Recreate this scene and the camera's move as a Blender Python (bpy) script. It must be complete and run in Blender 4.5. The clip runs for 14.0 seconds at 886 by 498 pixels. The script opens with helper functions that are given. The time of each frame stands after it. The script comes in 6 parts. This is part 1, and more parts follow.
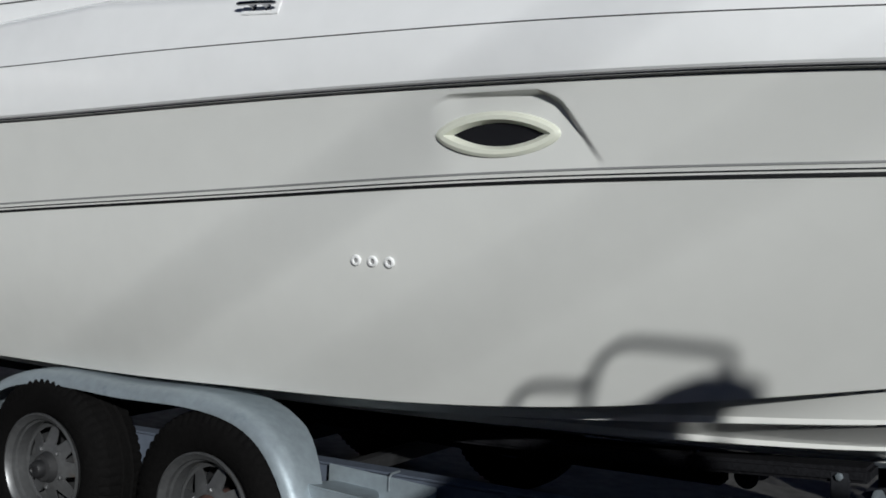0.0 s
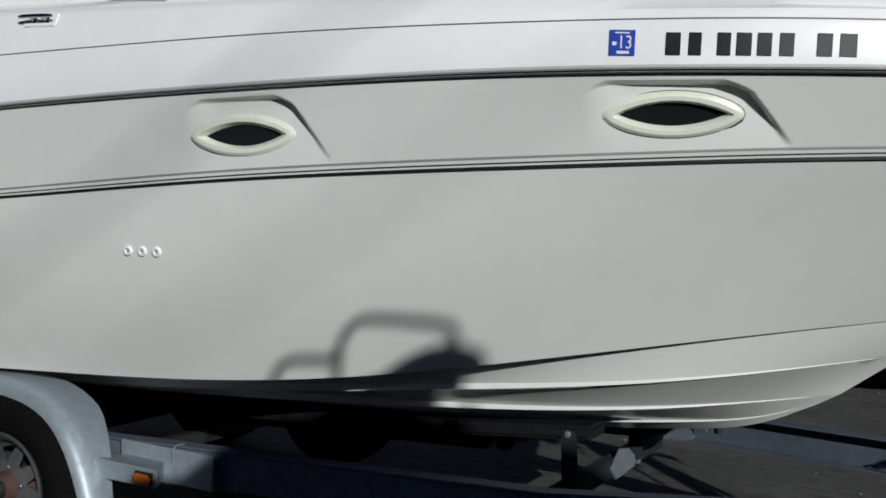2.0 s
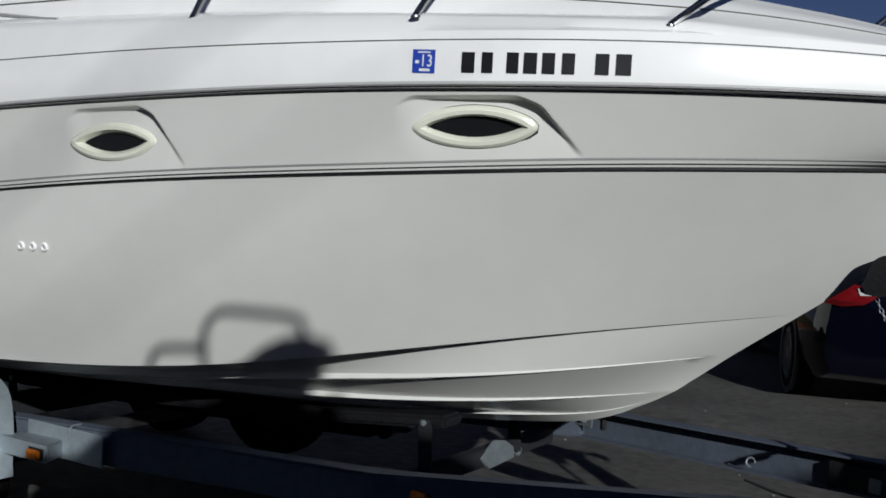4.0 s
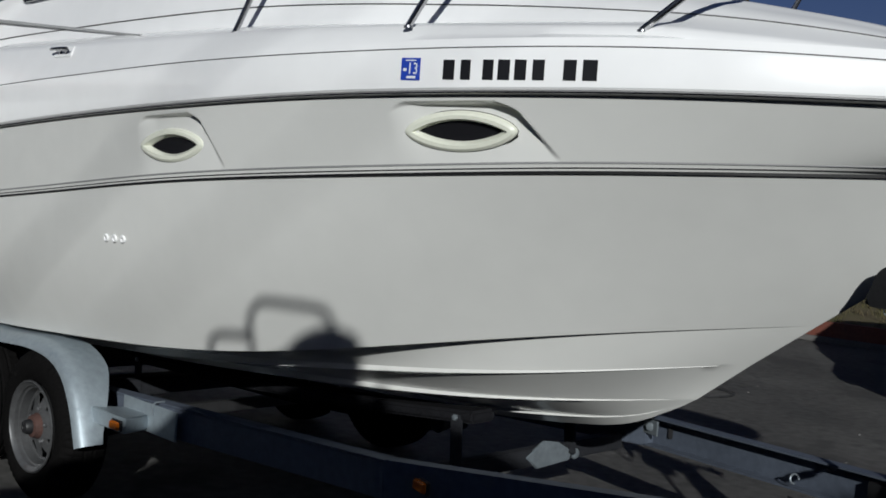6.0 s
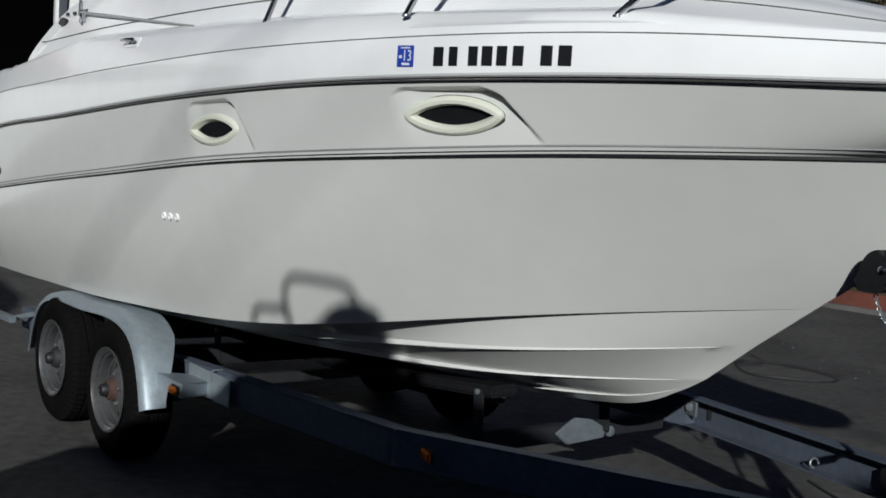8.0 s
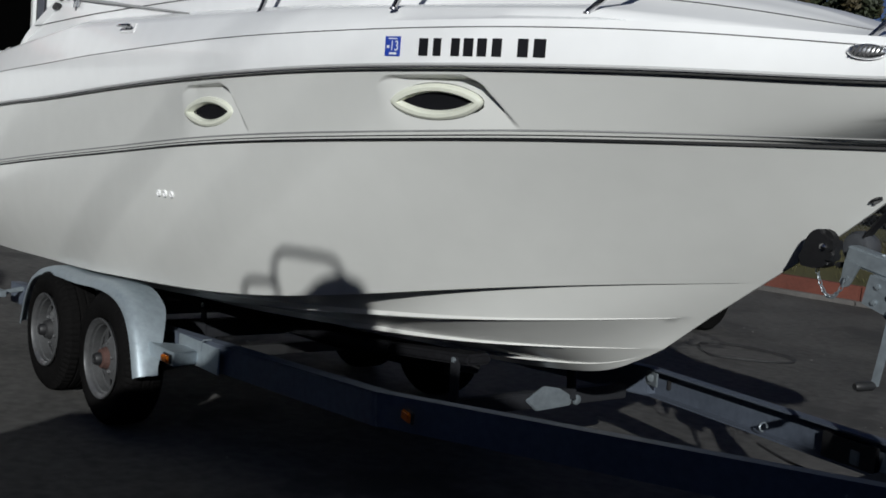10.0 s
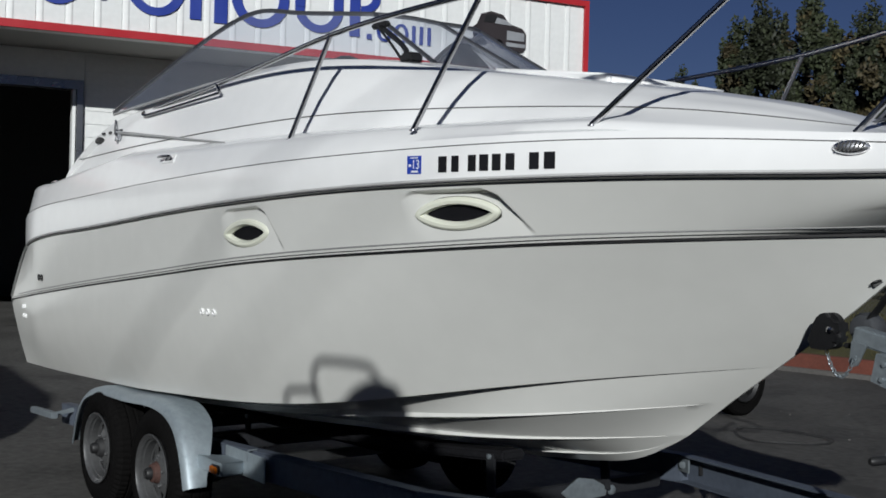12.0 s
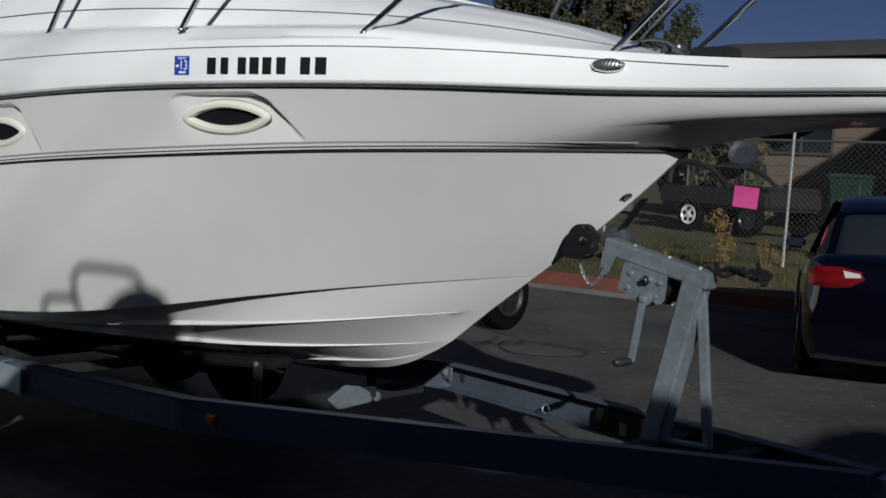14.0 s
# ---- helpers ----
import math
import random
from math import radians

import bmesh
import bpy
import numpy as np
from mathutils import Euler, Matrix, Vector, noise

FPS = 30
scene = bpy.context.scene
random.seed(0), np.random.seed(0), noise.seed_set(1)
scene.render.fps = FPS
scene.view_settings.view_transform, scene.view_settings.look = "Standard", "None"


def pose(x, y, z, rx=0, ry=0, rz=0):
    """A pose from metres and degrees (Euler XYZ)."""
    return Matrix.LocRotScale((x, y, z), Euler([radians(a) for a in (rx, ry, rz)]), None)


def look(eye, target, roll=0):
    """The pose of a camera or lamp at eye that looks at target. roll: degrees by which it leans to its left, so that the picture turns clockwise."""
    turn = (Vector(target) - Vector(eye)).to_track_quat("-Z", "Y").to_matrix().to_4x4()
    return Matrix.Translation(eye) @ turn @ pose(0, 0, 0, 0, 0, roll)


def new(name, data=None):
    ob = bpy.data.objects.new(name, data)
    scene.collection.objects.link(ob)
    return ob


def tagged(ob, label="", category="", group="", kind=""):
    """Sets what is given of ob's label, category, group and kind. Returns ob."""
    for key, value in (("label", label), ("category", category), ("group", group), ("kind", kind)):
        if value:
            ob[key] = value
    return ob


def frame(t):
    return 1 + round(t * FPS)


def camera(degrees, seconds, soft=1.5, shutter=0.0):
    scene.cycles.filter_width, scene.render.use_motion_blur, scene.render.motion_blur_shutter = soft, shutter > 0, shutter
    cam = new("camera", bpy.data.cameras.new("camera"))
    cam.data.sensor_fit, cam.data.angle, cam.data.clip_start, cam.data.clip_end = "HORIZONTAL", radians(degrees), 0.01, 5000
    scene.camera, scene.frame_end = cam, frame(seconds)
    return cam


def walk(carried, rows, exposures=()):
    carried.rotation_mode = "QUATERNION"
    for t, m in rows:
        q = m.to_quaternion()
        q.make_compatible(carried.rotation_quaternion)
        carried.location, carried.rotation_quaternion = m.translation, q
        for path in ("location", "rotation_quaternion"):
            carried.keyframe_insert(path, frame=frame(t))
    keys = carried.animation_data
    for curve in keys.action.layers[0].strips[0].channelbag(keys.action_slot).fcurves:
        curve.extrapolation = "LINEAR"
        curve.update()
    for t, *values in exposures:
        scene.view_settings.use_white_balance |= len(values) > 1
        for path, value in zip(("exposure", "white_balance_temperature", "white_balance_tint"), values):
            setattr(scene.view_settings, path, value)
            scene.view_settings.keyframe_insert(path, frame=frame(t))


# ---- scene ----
cam = camera(43.1, 14.0, 1.7)
PATH = [
    (0, (2.774, -4.025, 1.552), (1.709, -2.336, 1.436), 3.4),
    (0.5, (2.853, -4.258, 1.585), (1.924, -2.5, 1.37), 2.2),
    (1, (3.027, -4.29, 1.538), (2.209, -2.476, 1.336), 1.6),
    (1.5, (3.197, -4.197, 1.52), (2.279, -2.431, 1.323), 3.9),
    (2, (3.444, -4.096, 1.576), (2.505, -2.333, 1.46), 2.6),
    (2.5, (3.676, -4.208, 1.634), (2.674, -2.488, 1.439), 4.1),
    (3, (3.914, -4.16, 1.568), (2.952, -2.409, 1.478), 2.4),
    (3.2, (3.958, -4.11, 1.612), (3.018, -2.348, 1.493), 2.9),
    (5.3, (4.799, -3.76, 1.588), (3.496, -2.245, 1.497), 5.7),
    (5.5, (4.846, -3.679, 1.591), (3.518, -2.19, 1.457), 5.6),
    (6, (5.024, -3.607, 1.628), (3.629, -2.179, 1.512), 4.1),
    (6.5, (5.24, -3.56, 1.649), (3.95, -2.039, 1.493), 6.0),
    (7, (5.344, -3.456, 1.666), (4.096, -1.903, 1.495), 5.0),
    (7.5, (5.369, -3.362, 1.664), (3.888, -2.027, 1.517), 4.8),
    (7.7, (5.425, -3.272, 1.684), (3.839, -2.066, 1.512), 3.9),
    (9.8, (5.723, -3.527, 1.633), (4.193, -2.257, 1.421), 5.8),
    (10, (5.75, -3.521, 1.66), (4.202, -2.269, 1.469), 4.8),
    (10.5, (5.919, -3.565, 1.672), (4.289, -2.417, 1.512), 4.1),
    (11, (6.039, -3.581, 1.627), (4.369, -2.483, 1.557), 3.6),
    (11.5, (6.023, -3.615, 1.693), (4.442, -2.39, 1.686), 2.6),
    (12, (5.981, -3.662, 1.7), (4.382, -2.461, 1.682), 1.5),
    (12.5, (5.982, -3.713, 1.694), (4.38, -2.516, 1.68), 2.8),
    (13, (5.991, -3.711, 1.691), (4.423, -2.47, 1.675), 3.7),
    (13.5, (6.004, -3.753, 1.638), (4.545, -2.387, 1.561), 4.3),
    (14, (6.023, -3.655, 1.651), (4.699, -2.163, 1.508), 3.2),
]
walk(cam, [(t, look(eye, target, roll)) for t, eye, target, roll in PATH], exposures=[(0, -0.5, 6150, 7), (14, -0.5, 6150, 7)])

# ------------------------------------------------------------------ light
SUN_WAY = Vector((-0.697, 0.629, -0.345))
world = bpy.data.worlds.new("world")
scene.world = world
world.use_nodes = True
wn = world.node_tree.nodes
sky = wn.new("ShaderNodeTexSky")
sky.sky_type, sky.sun_disc = "NISHITA", False
sky.sun_elevation = radians(20)
sky.sun_rotation = math.atan2(-SUN_WAY.x, -SUN_WAY.y)
sky.altitude, sky.air_density, sky.dust_density, sky.ozone_density = 1000, 0.95, 0.0, 6.0
wn["Background"].inputs["Strength"].default_value = 0.028
haze = wn.new("ShaderNodeMix")
haze.data_type, haze.blend_type = "RGBA", "MULTIPLY"
haze.inputs["Factor"].default_value = 1.0
haze.inputs[7].default_value = (1.25, 0.92, 1.05, 1)
world.node_tree.links.new(sky.outputs[0], haze.inputs[6])
world.node_tree.links.new(haze.outputs[2], wn["Background"].inputs["Color"])
sun = new("sun", bpy.data.lights.new("sun", "SUN"))
sun.data.energy, sun.data.angle, sun.data.color = 5.0, radians(0.53), (1.0, 0.975, 0.93)
sun.matrix_world = look((0, 0, 12), Vector((0, 0, 12)) + SUN_WAY)

# ------------------------------------------------------------------ materials


def material(name, color, rough=0.5, metal=0.0, vary=0.12, scale=8.0, bump=0.0, bump_scale=60.0, coat=0.0, spots=None, spot_at=0.62, spot_scale=3.0, island=False, spec=0.5):
    """A principled surface whose colour wanders at two scales, with fine relief and, if asked, stains of their own colour."""
    m = bpy.data.materials.new(name)
    m.use_nodes = True
    nt = m.node_tree
    n, l = nt.nodes, nt.links
    b = n["Principled BSDF"]
    b.inputs["Metallic"].default_value = metal
    b.inputs["Specular IOR Level"].default_value = spec
    b.inputs["Coat Weight"].default_value = coat
    b.inputs["Coat Roughness"].default_value = 0.06
    tc = n.new("ShaderNodeTexCoord")
    fine, big = n.new("ShaderNodeTexNoise"), n.new("ShaderNodeTexNoise")
    fine.inputs["Scale"].default_value, fine.inputs["Detail"].default_value = scale * 6, 6
    big.inputs["Scale"].default_value, big.inputs["Detail"].default_value = scale * 0.35, 4
    add = n.new("ShaderNodeMath")
    add.operation = "ADD"
    for t, i in ((fine, 0), (big, 1)):
        l.new(tc.outputs["Object"], t.inputs["Vector"])
        l.new(t.outputs["Fac"], add.inputs[i])
    ramp = n.new("ShaderNodeMapRange")
    ramp.inputs["From Min"].default_value, ramp.inputs["From Max"].default_value = 0.65, 1.35
    ramp.inputs["To Min"].default_value, ramp.inputs["To Max"].default_value = 1 - vary, 1 + vary
    l.new(add.outputs[0], ramp.inputs["Value"])
    out = ramp.outputs[0]
    if island:
        info = n.new("ShaderNodeObjectInfo")
        geo = n.new("ShaderNodeNewGeometry")
        s = n.new("ShaderNodeMath")
        s.operation = "ADD"
        l.new(info.outputs["Random"], s.inputs[0])
        l.new(geo.outputs["Random Per Island"], s.inputs[1])
        r2 = n.new("ShaderNodeMapRange")
        r2.inputs["From Max"].default_value = 2.0
        r2.inputs["To Min"].default_value, r2.inputs["To Max"].default_value = 1 - 2 * vary, 1 + 2 * vary
        l.new(s.outputs[0], r2.inputs["Value"])
        mu = n.new("ShaderNodeMath")
        mu.operation = "MULTIPLY"
        l.new(out, mu.inputs[0])
        l.new(r2.outputs[0], mu.inputs[1])
        out = mu.outputs[0]
    mix = n.new("ShaderNodeMix")
    mix.data_type, mix.blend_type = "RGBA", "MULTIPLY"
    mix.inputs["Factor"].default_value = 1.0
    mix.inputs[6].default_value = (*color, 1)
    l.new(out, mix.inputs[7])
    col = mix.outputs[2]
    if spots:
        st = n.new("ShaderNodeTexNoise")
        st.inputs["Scale"].default_value, st.inputs["Detail"].default_value, st.inputs["Roughness"].default_value = spot_scale, 7, 0.65
        l.new(tc.outputs["Object"], st.inputs["Vector"])
        sr = n.new("ShaderNodeMapRange")
        sr.inputs["From Min"].default_value, sr.inputs["From Max"].default_value = spot_at, spot_at + 0.08
        l.new(st.outputs["Fac"], sr.inputs["Value"])
        m2 = n.new("ShaderNodeMix")
        m2.data_type = "RGBA"
        l.new(sr.outputs[0], m2.inputs["Factor"])
        l.new(col, m2.inputs[6])
        m2.inputs[7].default_value = (*spots, 1)
        col = m2.outputs[2]
    l.new(col, b.inputs["Base Color"])
    rr = n.new("ShaderNodeMapRange")
    rr.inputs["From Min"].default_value, rr.inputs["From Max"].default_value = 0.3, 0.7
    rr.inputs["To Min"].default_value, rr.inputs["To Max"].default_value = max(0.02, rough * 0.8), min(1, rough * 1.2)
    l.new(big.outputs["Fac"], rr.inputs["Value"])
    l.new(rr.outputs[0], b.inputs["Roughness"])
    if bump:
        bn = n.new("ShaderNodeTexNoise")
        bn.inputs["Scale"].default_value, bn.inputs["Detail"].default_value = bump_scale, 5
        l.new(tc.outputs["Object"], bn.inputs["Vector"])
        bp = n.new("ShaderNodeBump")
        bp.inputs["Strength"].default_value, bp.inputs["Distance"].default_value = bump, 0.01
        l.new(bn.outputs["Fac"], bp.inputs["Height"])
        l.new(bp.outputs[0], b.inputs["Normal"])
    return m


def glass(name, tint, rough=0.02, veil=0.0):
    m = bpy.data.materials.new(name)
    m.use_nodes = True
    n, l = m.node_tree.nodes, m.node_tree.links
    gl, tr, mx = n.new("ShaderNodeBsdfGlossy"), n.new("ShaderNodeBsdfTransparent"), n.new("ShaderNodeMixShader")
    fr = n.new("ShaderNodeFresnel")
    fr.inputs["IOR"].default_value = 1.5
    gl.inputs["Roughness"].default_value = rough
    tr.inputs["Color"].default_value = (*tint, 1)
    half_mirror = n.new("ShaderNodeMath")
    half_mirror.operation = "MULTIPLY"
    half_mirror.inputs[1].default_value = 0.95
    l.new(fr.outputs[0], half_mirror.inputs[0])
    l.new(half_mirror.outputs[0], mx.inputs[0])
    l.new(tr.outputs[0], mx.inputs[1])
    l.new(gl.outputs[0], mx.inputs[2])
    # pale diffuse layer: a painted veil in place of bright sky reflection
    film, veiled = n.new("ShaderNodeBsdfDiffuse"), n.new("ShaderNodeMixShader")
    film.inputs["Color"].default_value = (0.66, 0.70, 0.80, 1)
    veiled.inputs[0].default_value = veil
    l.new(mx.outputs[0], veiled.inputs[1])
    l.new(film.outputs[0], veiled.inputs[2])
    l.new(veiled.outputs[0], n["Material Output"].inputs["Surface"])
    return m


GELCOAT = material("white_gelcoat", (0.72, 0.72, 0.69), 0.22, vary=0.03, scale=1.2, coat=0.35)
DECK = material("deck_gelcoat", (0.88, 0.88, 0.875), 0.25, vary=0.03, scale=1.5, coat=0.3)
BLACK_LINE = material("black_pinstripe", (0.010, 0.010, 0.011), 0.45, vary=0.1, spec=0.2)
STRIPE_GREY = material("soft_grey_pinstripe", (0.25, 0.25, 0.25), 0.6, vary=0.1, spec=0.2)
GREY_LINE = material("grey_pinstripe", (0.36, 0.36, 0.36), 0.35, vary=0.1)
RUBBER = material("rub_rail_vinyl", (0.15, 0.15, 0.145), 0.35, vary=0.2, scale=5)
STEEL = material("stainless_steel", (0.42, 0.42, 0.43), 0.20, 1.0, vary=0.06)
CHROME = material("bright_chrome", (0.85, 0.85, 0.86), 0.33, 1.0, vary=0.05)
BRUSHED = material("anodised_frame", (0.22, 0.225, 0.24), 0.30, 0.8, vary=0.1)
PORT_RIM = material("cream_plastic", (0.74, 0.75, 0.64), 0.3, vary=0.04)
DARK_GLASS = material("smoked_acrylic", (0.012, 0.012, 0.014), 0.06, vary=0.1)
GLASS = glass("windshield_glass", (0.86, 0.89, 0.95), veil=0.10)
SEAM = material("seam_shadow_gap", (0.10, 0.10, 0.10), 0.6)
GALV = material("galvanised_steel", (0.26, 0.295, 0.32), 0.48, 0.55, vary=0.22, scale=6, bump=0.15, bump_scale=90, spots=(0.34, 0.37, 0.39), spot_at=0.62, spot_scale=9)
FENDER = material("galvanised_fender", (0.29, 0.335, 0.365), 0.42, 0.35, vary=0.16, scale=5, bump=0.1, spots=(0.20, 0.25, 0.28), spot_at=0.60, spot_scale=4)
BEAM = material("weathered_trailer_beam", (0.095, 0.112, 0.146), 0.6, 0.1, spec=0.3, vary=0.2, scale=5, bump=0.15, spots=(0.11, 0.125, 0.145), spot_at=0.6)
TYRE = material("tyre_rubber", (0.0065, 0.0062, 0.0062), 0.8, vary=0.25, scale=9, bump=0.3, bump_scale=120, spec=0.03)
RIM = material("silver_wheel_paint", (0.145, 0.147, 0.150), 0.36, 0.6, vary=0.2, scale=9, spots=(0.13, 0.10, 0.08), spot_at=0.62, spot_scale=12)
RUST = material("rusty_hub", (0.062, 0.030, 0.024), 0.75, vary=0.35, scale=14, bump=0.4)
BLACK = material("black_plastic", (0.014, 0.014, 0.015), 0.45, vary=0.15)
BLACK_RUBBER = material("black_rubber", (0.02, 0.02, 0.021), 0.6, vary=0.2, bump=0.2)
AMBER = material("amber_lens", (0.48, 0.13, 0.012), 0.2, vary=0.1, scale=20)
CARPET = material("bunk_carpet", (0.012, 0.012, 0.014), 0.95, spec=0.1, vary=0.3, scale=12, bump=0.5)
ASPHALT = material("asphalt", (0.092, 0.089, 0.085), 0.9, vary=0.42, scale=2.2, bump=0.5, bump_scale=160, spots=(0.066, 0.064, 0.062), spot_at=0.54, spot_scale=0.9, spec=0.15)
# near-black steel: the shade below the hull is put into its colour
SHADED_STEEL = material("shaded_underframe_steel", (0.024, 0.025, 0.029), 0.7, 0.2, vary=0.2, scale=6, bump=0.15, spec=0.25)
SIDING = material("white_siding", (0.78, 0.79, 0.78), 0.5, vary=0.06, scale=2, spots=(0.64, 0.64, 0.6), spot_at=0.64, spot_scale=1.2)
RED_TRIM = material("red_trim", (0.42, 0.02, 0.028), 0.45, vary=0.08)
SIGN_BLUE = material("blue_sign_paint", (0.025, 0.05, 0.30), 0.45, vary=0.08)
CONCRETE = material("concrete", (0.34, 0.33, 0.31), 0.85, vary=0.15, bump=0.3)
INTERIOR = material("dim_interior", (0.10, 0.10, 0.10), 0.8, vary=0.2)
LETTER = material("black_vinyl", (0.012, 0.012, 0.014), 0.35, vary=0.1)
DECAL_BLUE = material("blue_decal", (0.02, 0.06, 0.42), 0.35, vary=0.05)
DECAL_WHITE = material("white_decal", (0.8, 0.8, 0.8), 0.4, vary=0.03)

# ------------------------------------------------------------------ building blocks


def empty(name, label="", category="", group="", kind="", at=(0, 0, 0)):
    ob = new(name)
    ob.location = at
    return tagged(ob, label, category, group, kind)


def finish(bm, name, mat, smooth=35):
    me = bpy.data.meshes.new(name)
    bmesh.ops.recalc_face_normals(bm, faces=bm.faces)
    if smooth:
        lim = radians(smooth)
        for f in bm.faces:
            f.smooth = True
        for e in bm.edges:
            if len(e.link_faces) == 2 and e.calc_face_angle(0) > lim:
                e.smooth = False
    bm.to_mesh(me)
    bm.free()
    me.materials.append(mat)
    return me


def part(name, bm, mat, parent=None, label="", smooth=35):
    ob = new(name, finish(bm, name, mat, smooth))
    if parent is not None:
        ob.parent = parent
        ob.matrix_parent_inverse = Matrix.Translation(-parent.location) if parent.parent is None else Matrix()
    if label:
        ob["label"] = label
    return ob


def grid(bm, rows, close=False):
    """Skin a lattice of points."""
    vs = [[bm.verts.new(p) for p in r] for r in rows]
    for a, b in zip(vs, vs[1:]):
        n = len(a)
        for i in range(n if close else n - 1):
            try:
                bm.faces.new((a[i], a[(i + 1) % n], b[(i + 1) % n], b[i]))
            except ValueError:
                pass
    return vs


def box(bm, c, s, m=None, bevel=0.0):
    r = bmesh.ops.create_cube(bm, size=1.0)
    vs = r["verts"]
    bmesh.ops.scale(bm, vec=s, verts=vs)
    if bevel:
        es = list({e for v in vs for e in v.link_edges})
        o = bmesh.ops.bevel(bm, geom=es, offset=bevel, segments=2, affect="EDGES")
        vs = list({v for f in o["faces"] for v in f.verts} | {v for v in vs if v.is_valid})
    if m is not None:
        bmesh.ops.transform(bm, matrix=m, verts=vs)
    bmesh.ops.translate(bm, vec=c, verts=vs)
    return vs


def beam(bm, a, b, w, h, bevel=0.006, up=(0, 0, 1)):
    """A rectangular bar from a to b, w wide and h high."""
    a, b = Vector(a), Vector(b)
    d = (b - a).normalized()
    s = d.cross(Vector(up)).normalized()
    u = s.cross(d)
    m = Matrix((d, s, u)).transposed()
    box(bm, (a + b) / 2, ((b - a).length, w, h), m.to_4x4(), bevel)


def tube(bm, pts, r, n=10, cap=True):
    pts = [Vector(p) for p in pts]
    rows = []
    side = None
    for i, p in enumerate(pts):
        d = (pts[min(i + 1, len(pts) - 1)] - pts[max(i - 1, 0)]).normalized()
        if side is None:
            side = d.cross(Vector((0.13, 0.21, 0.97))).normalized()
        side = (side - d * side.dot(d)).normalized()
        up = d.cross(side)
        rr = r[i] if isinstance(r, (list, tuple)) else r
        rows.append([p + rr * (math.cos(k * 2 * math.pi / n) * side + math.sin(k * 2 * math.pi / n) * up) for k in range(n)])
    vs = grid(bm, rows, close=True)
    if cap:
        bm.faces.new(list(reversed(vs[0])))
        bm.faces.new(vs[-1])


def disc(bm, c, axis, prof, n=32, capped=True):
    """Turn a profile of (along, radius) round an axis."""
    axis = Vector(axis).normalized()
    a = axis.cross(Vector((0.1, 0.3, 0.95))).normalized()
    b = axis.cross(a)
    c = Vector(c)
    rows = [[c + axis * h + r * (math.cos(t) * a + math.sin(t) * b) for t in [k * 2 * math.pi / n for k in range(n)]] for h, r in prof]
    vs = grid(bm, rows, close=True)
    if capped:
        bm.faces.new(list(reversed(vs[0])))
        bm.faces.new(vs[-1])


def prism(bm, outline, depth):
    """A closed plan outline (list of Vectors) pushed by a vector."""
    depth = Vector(depth)
    a = [bm.verts.new(p) for p in outline]
    b = [bm.verts.new(Vector(p) + depth) for p in outline]
    bm.faces.new(a)
    bm.faces.new(list(reversed(b)))
    n = len(a)
    for i in range(n):
        bm.faces.new((a[i], b[i], b[(i + 1) % n], a[(i + 1) % n]))


def spline(nodes):
    """A natural cubic through nodes (s, value, value, ...); returns s -> array."""
    nodes = np.array(nodes, float)
    s, v = nodes[:, 0], nodes[:, 1:]
    n = len(s)
    h = np.diff(s)
    A = np.eye(n)
    r = np.zeros_like(v)
    for i in range(1, n - 1):
        A[i, i - 1 : i + 2] = h[i - 1], 2 * (h[i - 1] + h[i]), h[i]
        r[i] = 6 * ((v[i + 1] - v[i]) / h[i] - (v[i] - v[i - 1]) / h[i - 1])
    M = np.linalg.solve(A, r)

    def at(x):
        k = int(np.clip(np.searchsorted(s, x) - 1, 0, n - 2))
        a = (x - s[k]) / h[k]
        return (1 - a) * v[k] + a * v[k + 1] + h[k] ** 2 / 6 * (((1 - a) ** 3 - (1 - a)) * M[k] + (a**3 - a) * M[k + 1])

    return at


def smoothed(pts, steps=8):
    """A rounded line through 3D points."""
    pts = np.array(pts, float)
    d = np.r_[0, np.cumsum(np.linalg.norm(np.diff(pts, axis=0), axis=1))]
    f = spline(np.c_[d, pts])
    return [Vector(f(t)) for t in np.linspace(0, d[-1], steps * (len(pts) - 1) + 1)]


# ------------------------------------------------------------------ ground
bm = bmesh.new()
N = 60
ax = [-1500, -400, -120, -60] + list(np.linspace(-30, 30, N)) + [60, 120, 400, 1500]
vs = grid(bm, [[(x, y, 0.006 * noise.noise((x * 0.5, y * 0.5, 0)) if abs(x) < 30 and abs(y) < 30 else 0) for x in ax] for y in ax])
ground = tagged(part("ground", bm, ASPHALT), "worn grey asphalt yard", "ground", kind="structure")

# ------------------------------------------------------------------ the boat
boat = empty("boat", "white fibreglass cabin cruiser resting on a galvanised trailer", "boat", at=(0, 0, 0.6))

RUB = spline([(-2.35, -1.178, 1.575), (-2.15, -1.222, 1.603), (-1.82, -1.246, 1.646), (-1.04, -1.250, 1.705), (-0.27, -1.250, 1.762), (0.51, -1.252, 1.820), (1.29, -1.245, 1.867), (2.07, -1.168, 1.908), (2.84, -0.945, 1.936), (3.40, -0.670, 1.950), (3.70, -0.480, 1.954), (3.92, -0.372, 1.956), (4.15, -0.312, 1.957), (4.45, -0.282, 1.958), (4.80, -0.262, 1.959), (5.00, -0.222, 1.960), (5.11, -0.140, 1.961), (5.16, -0.008, 1.961)])
STRIPE = spline([(-2.68, -1.190, 1.167), (-1.80, -1.215, 1.264), (-0.73, -1.225, 1.377), (0.31, -1.225, 1.481), (1.04, -1.208, 1.555), (1.77, -1.138, 1.615), (2.35, -0.995, 1.659), (2.84, -0.805, 1.696), (3.30, -0.540, 1.726), (3.62, -0.290, 1.747), (3.948, -0.006, 1.766)])
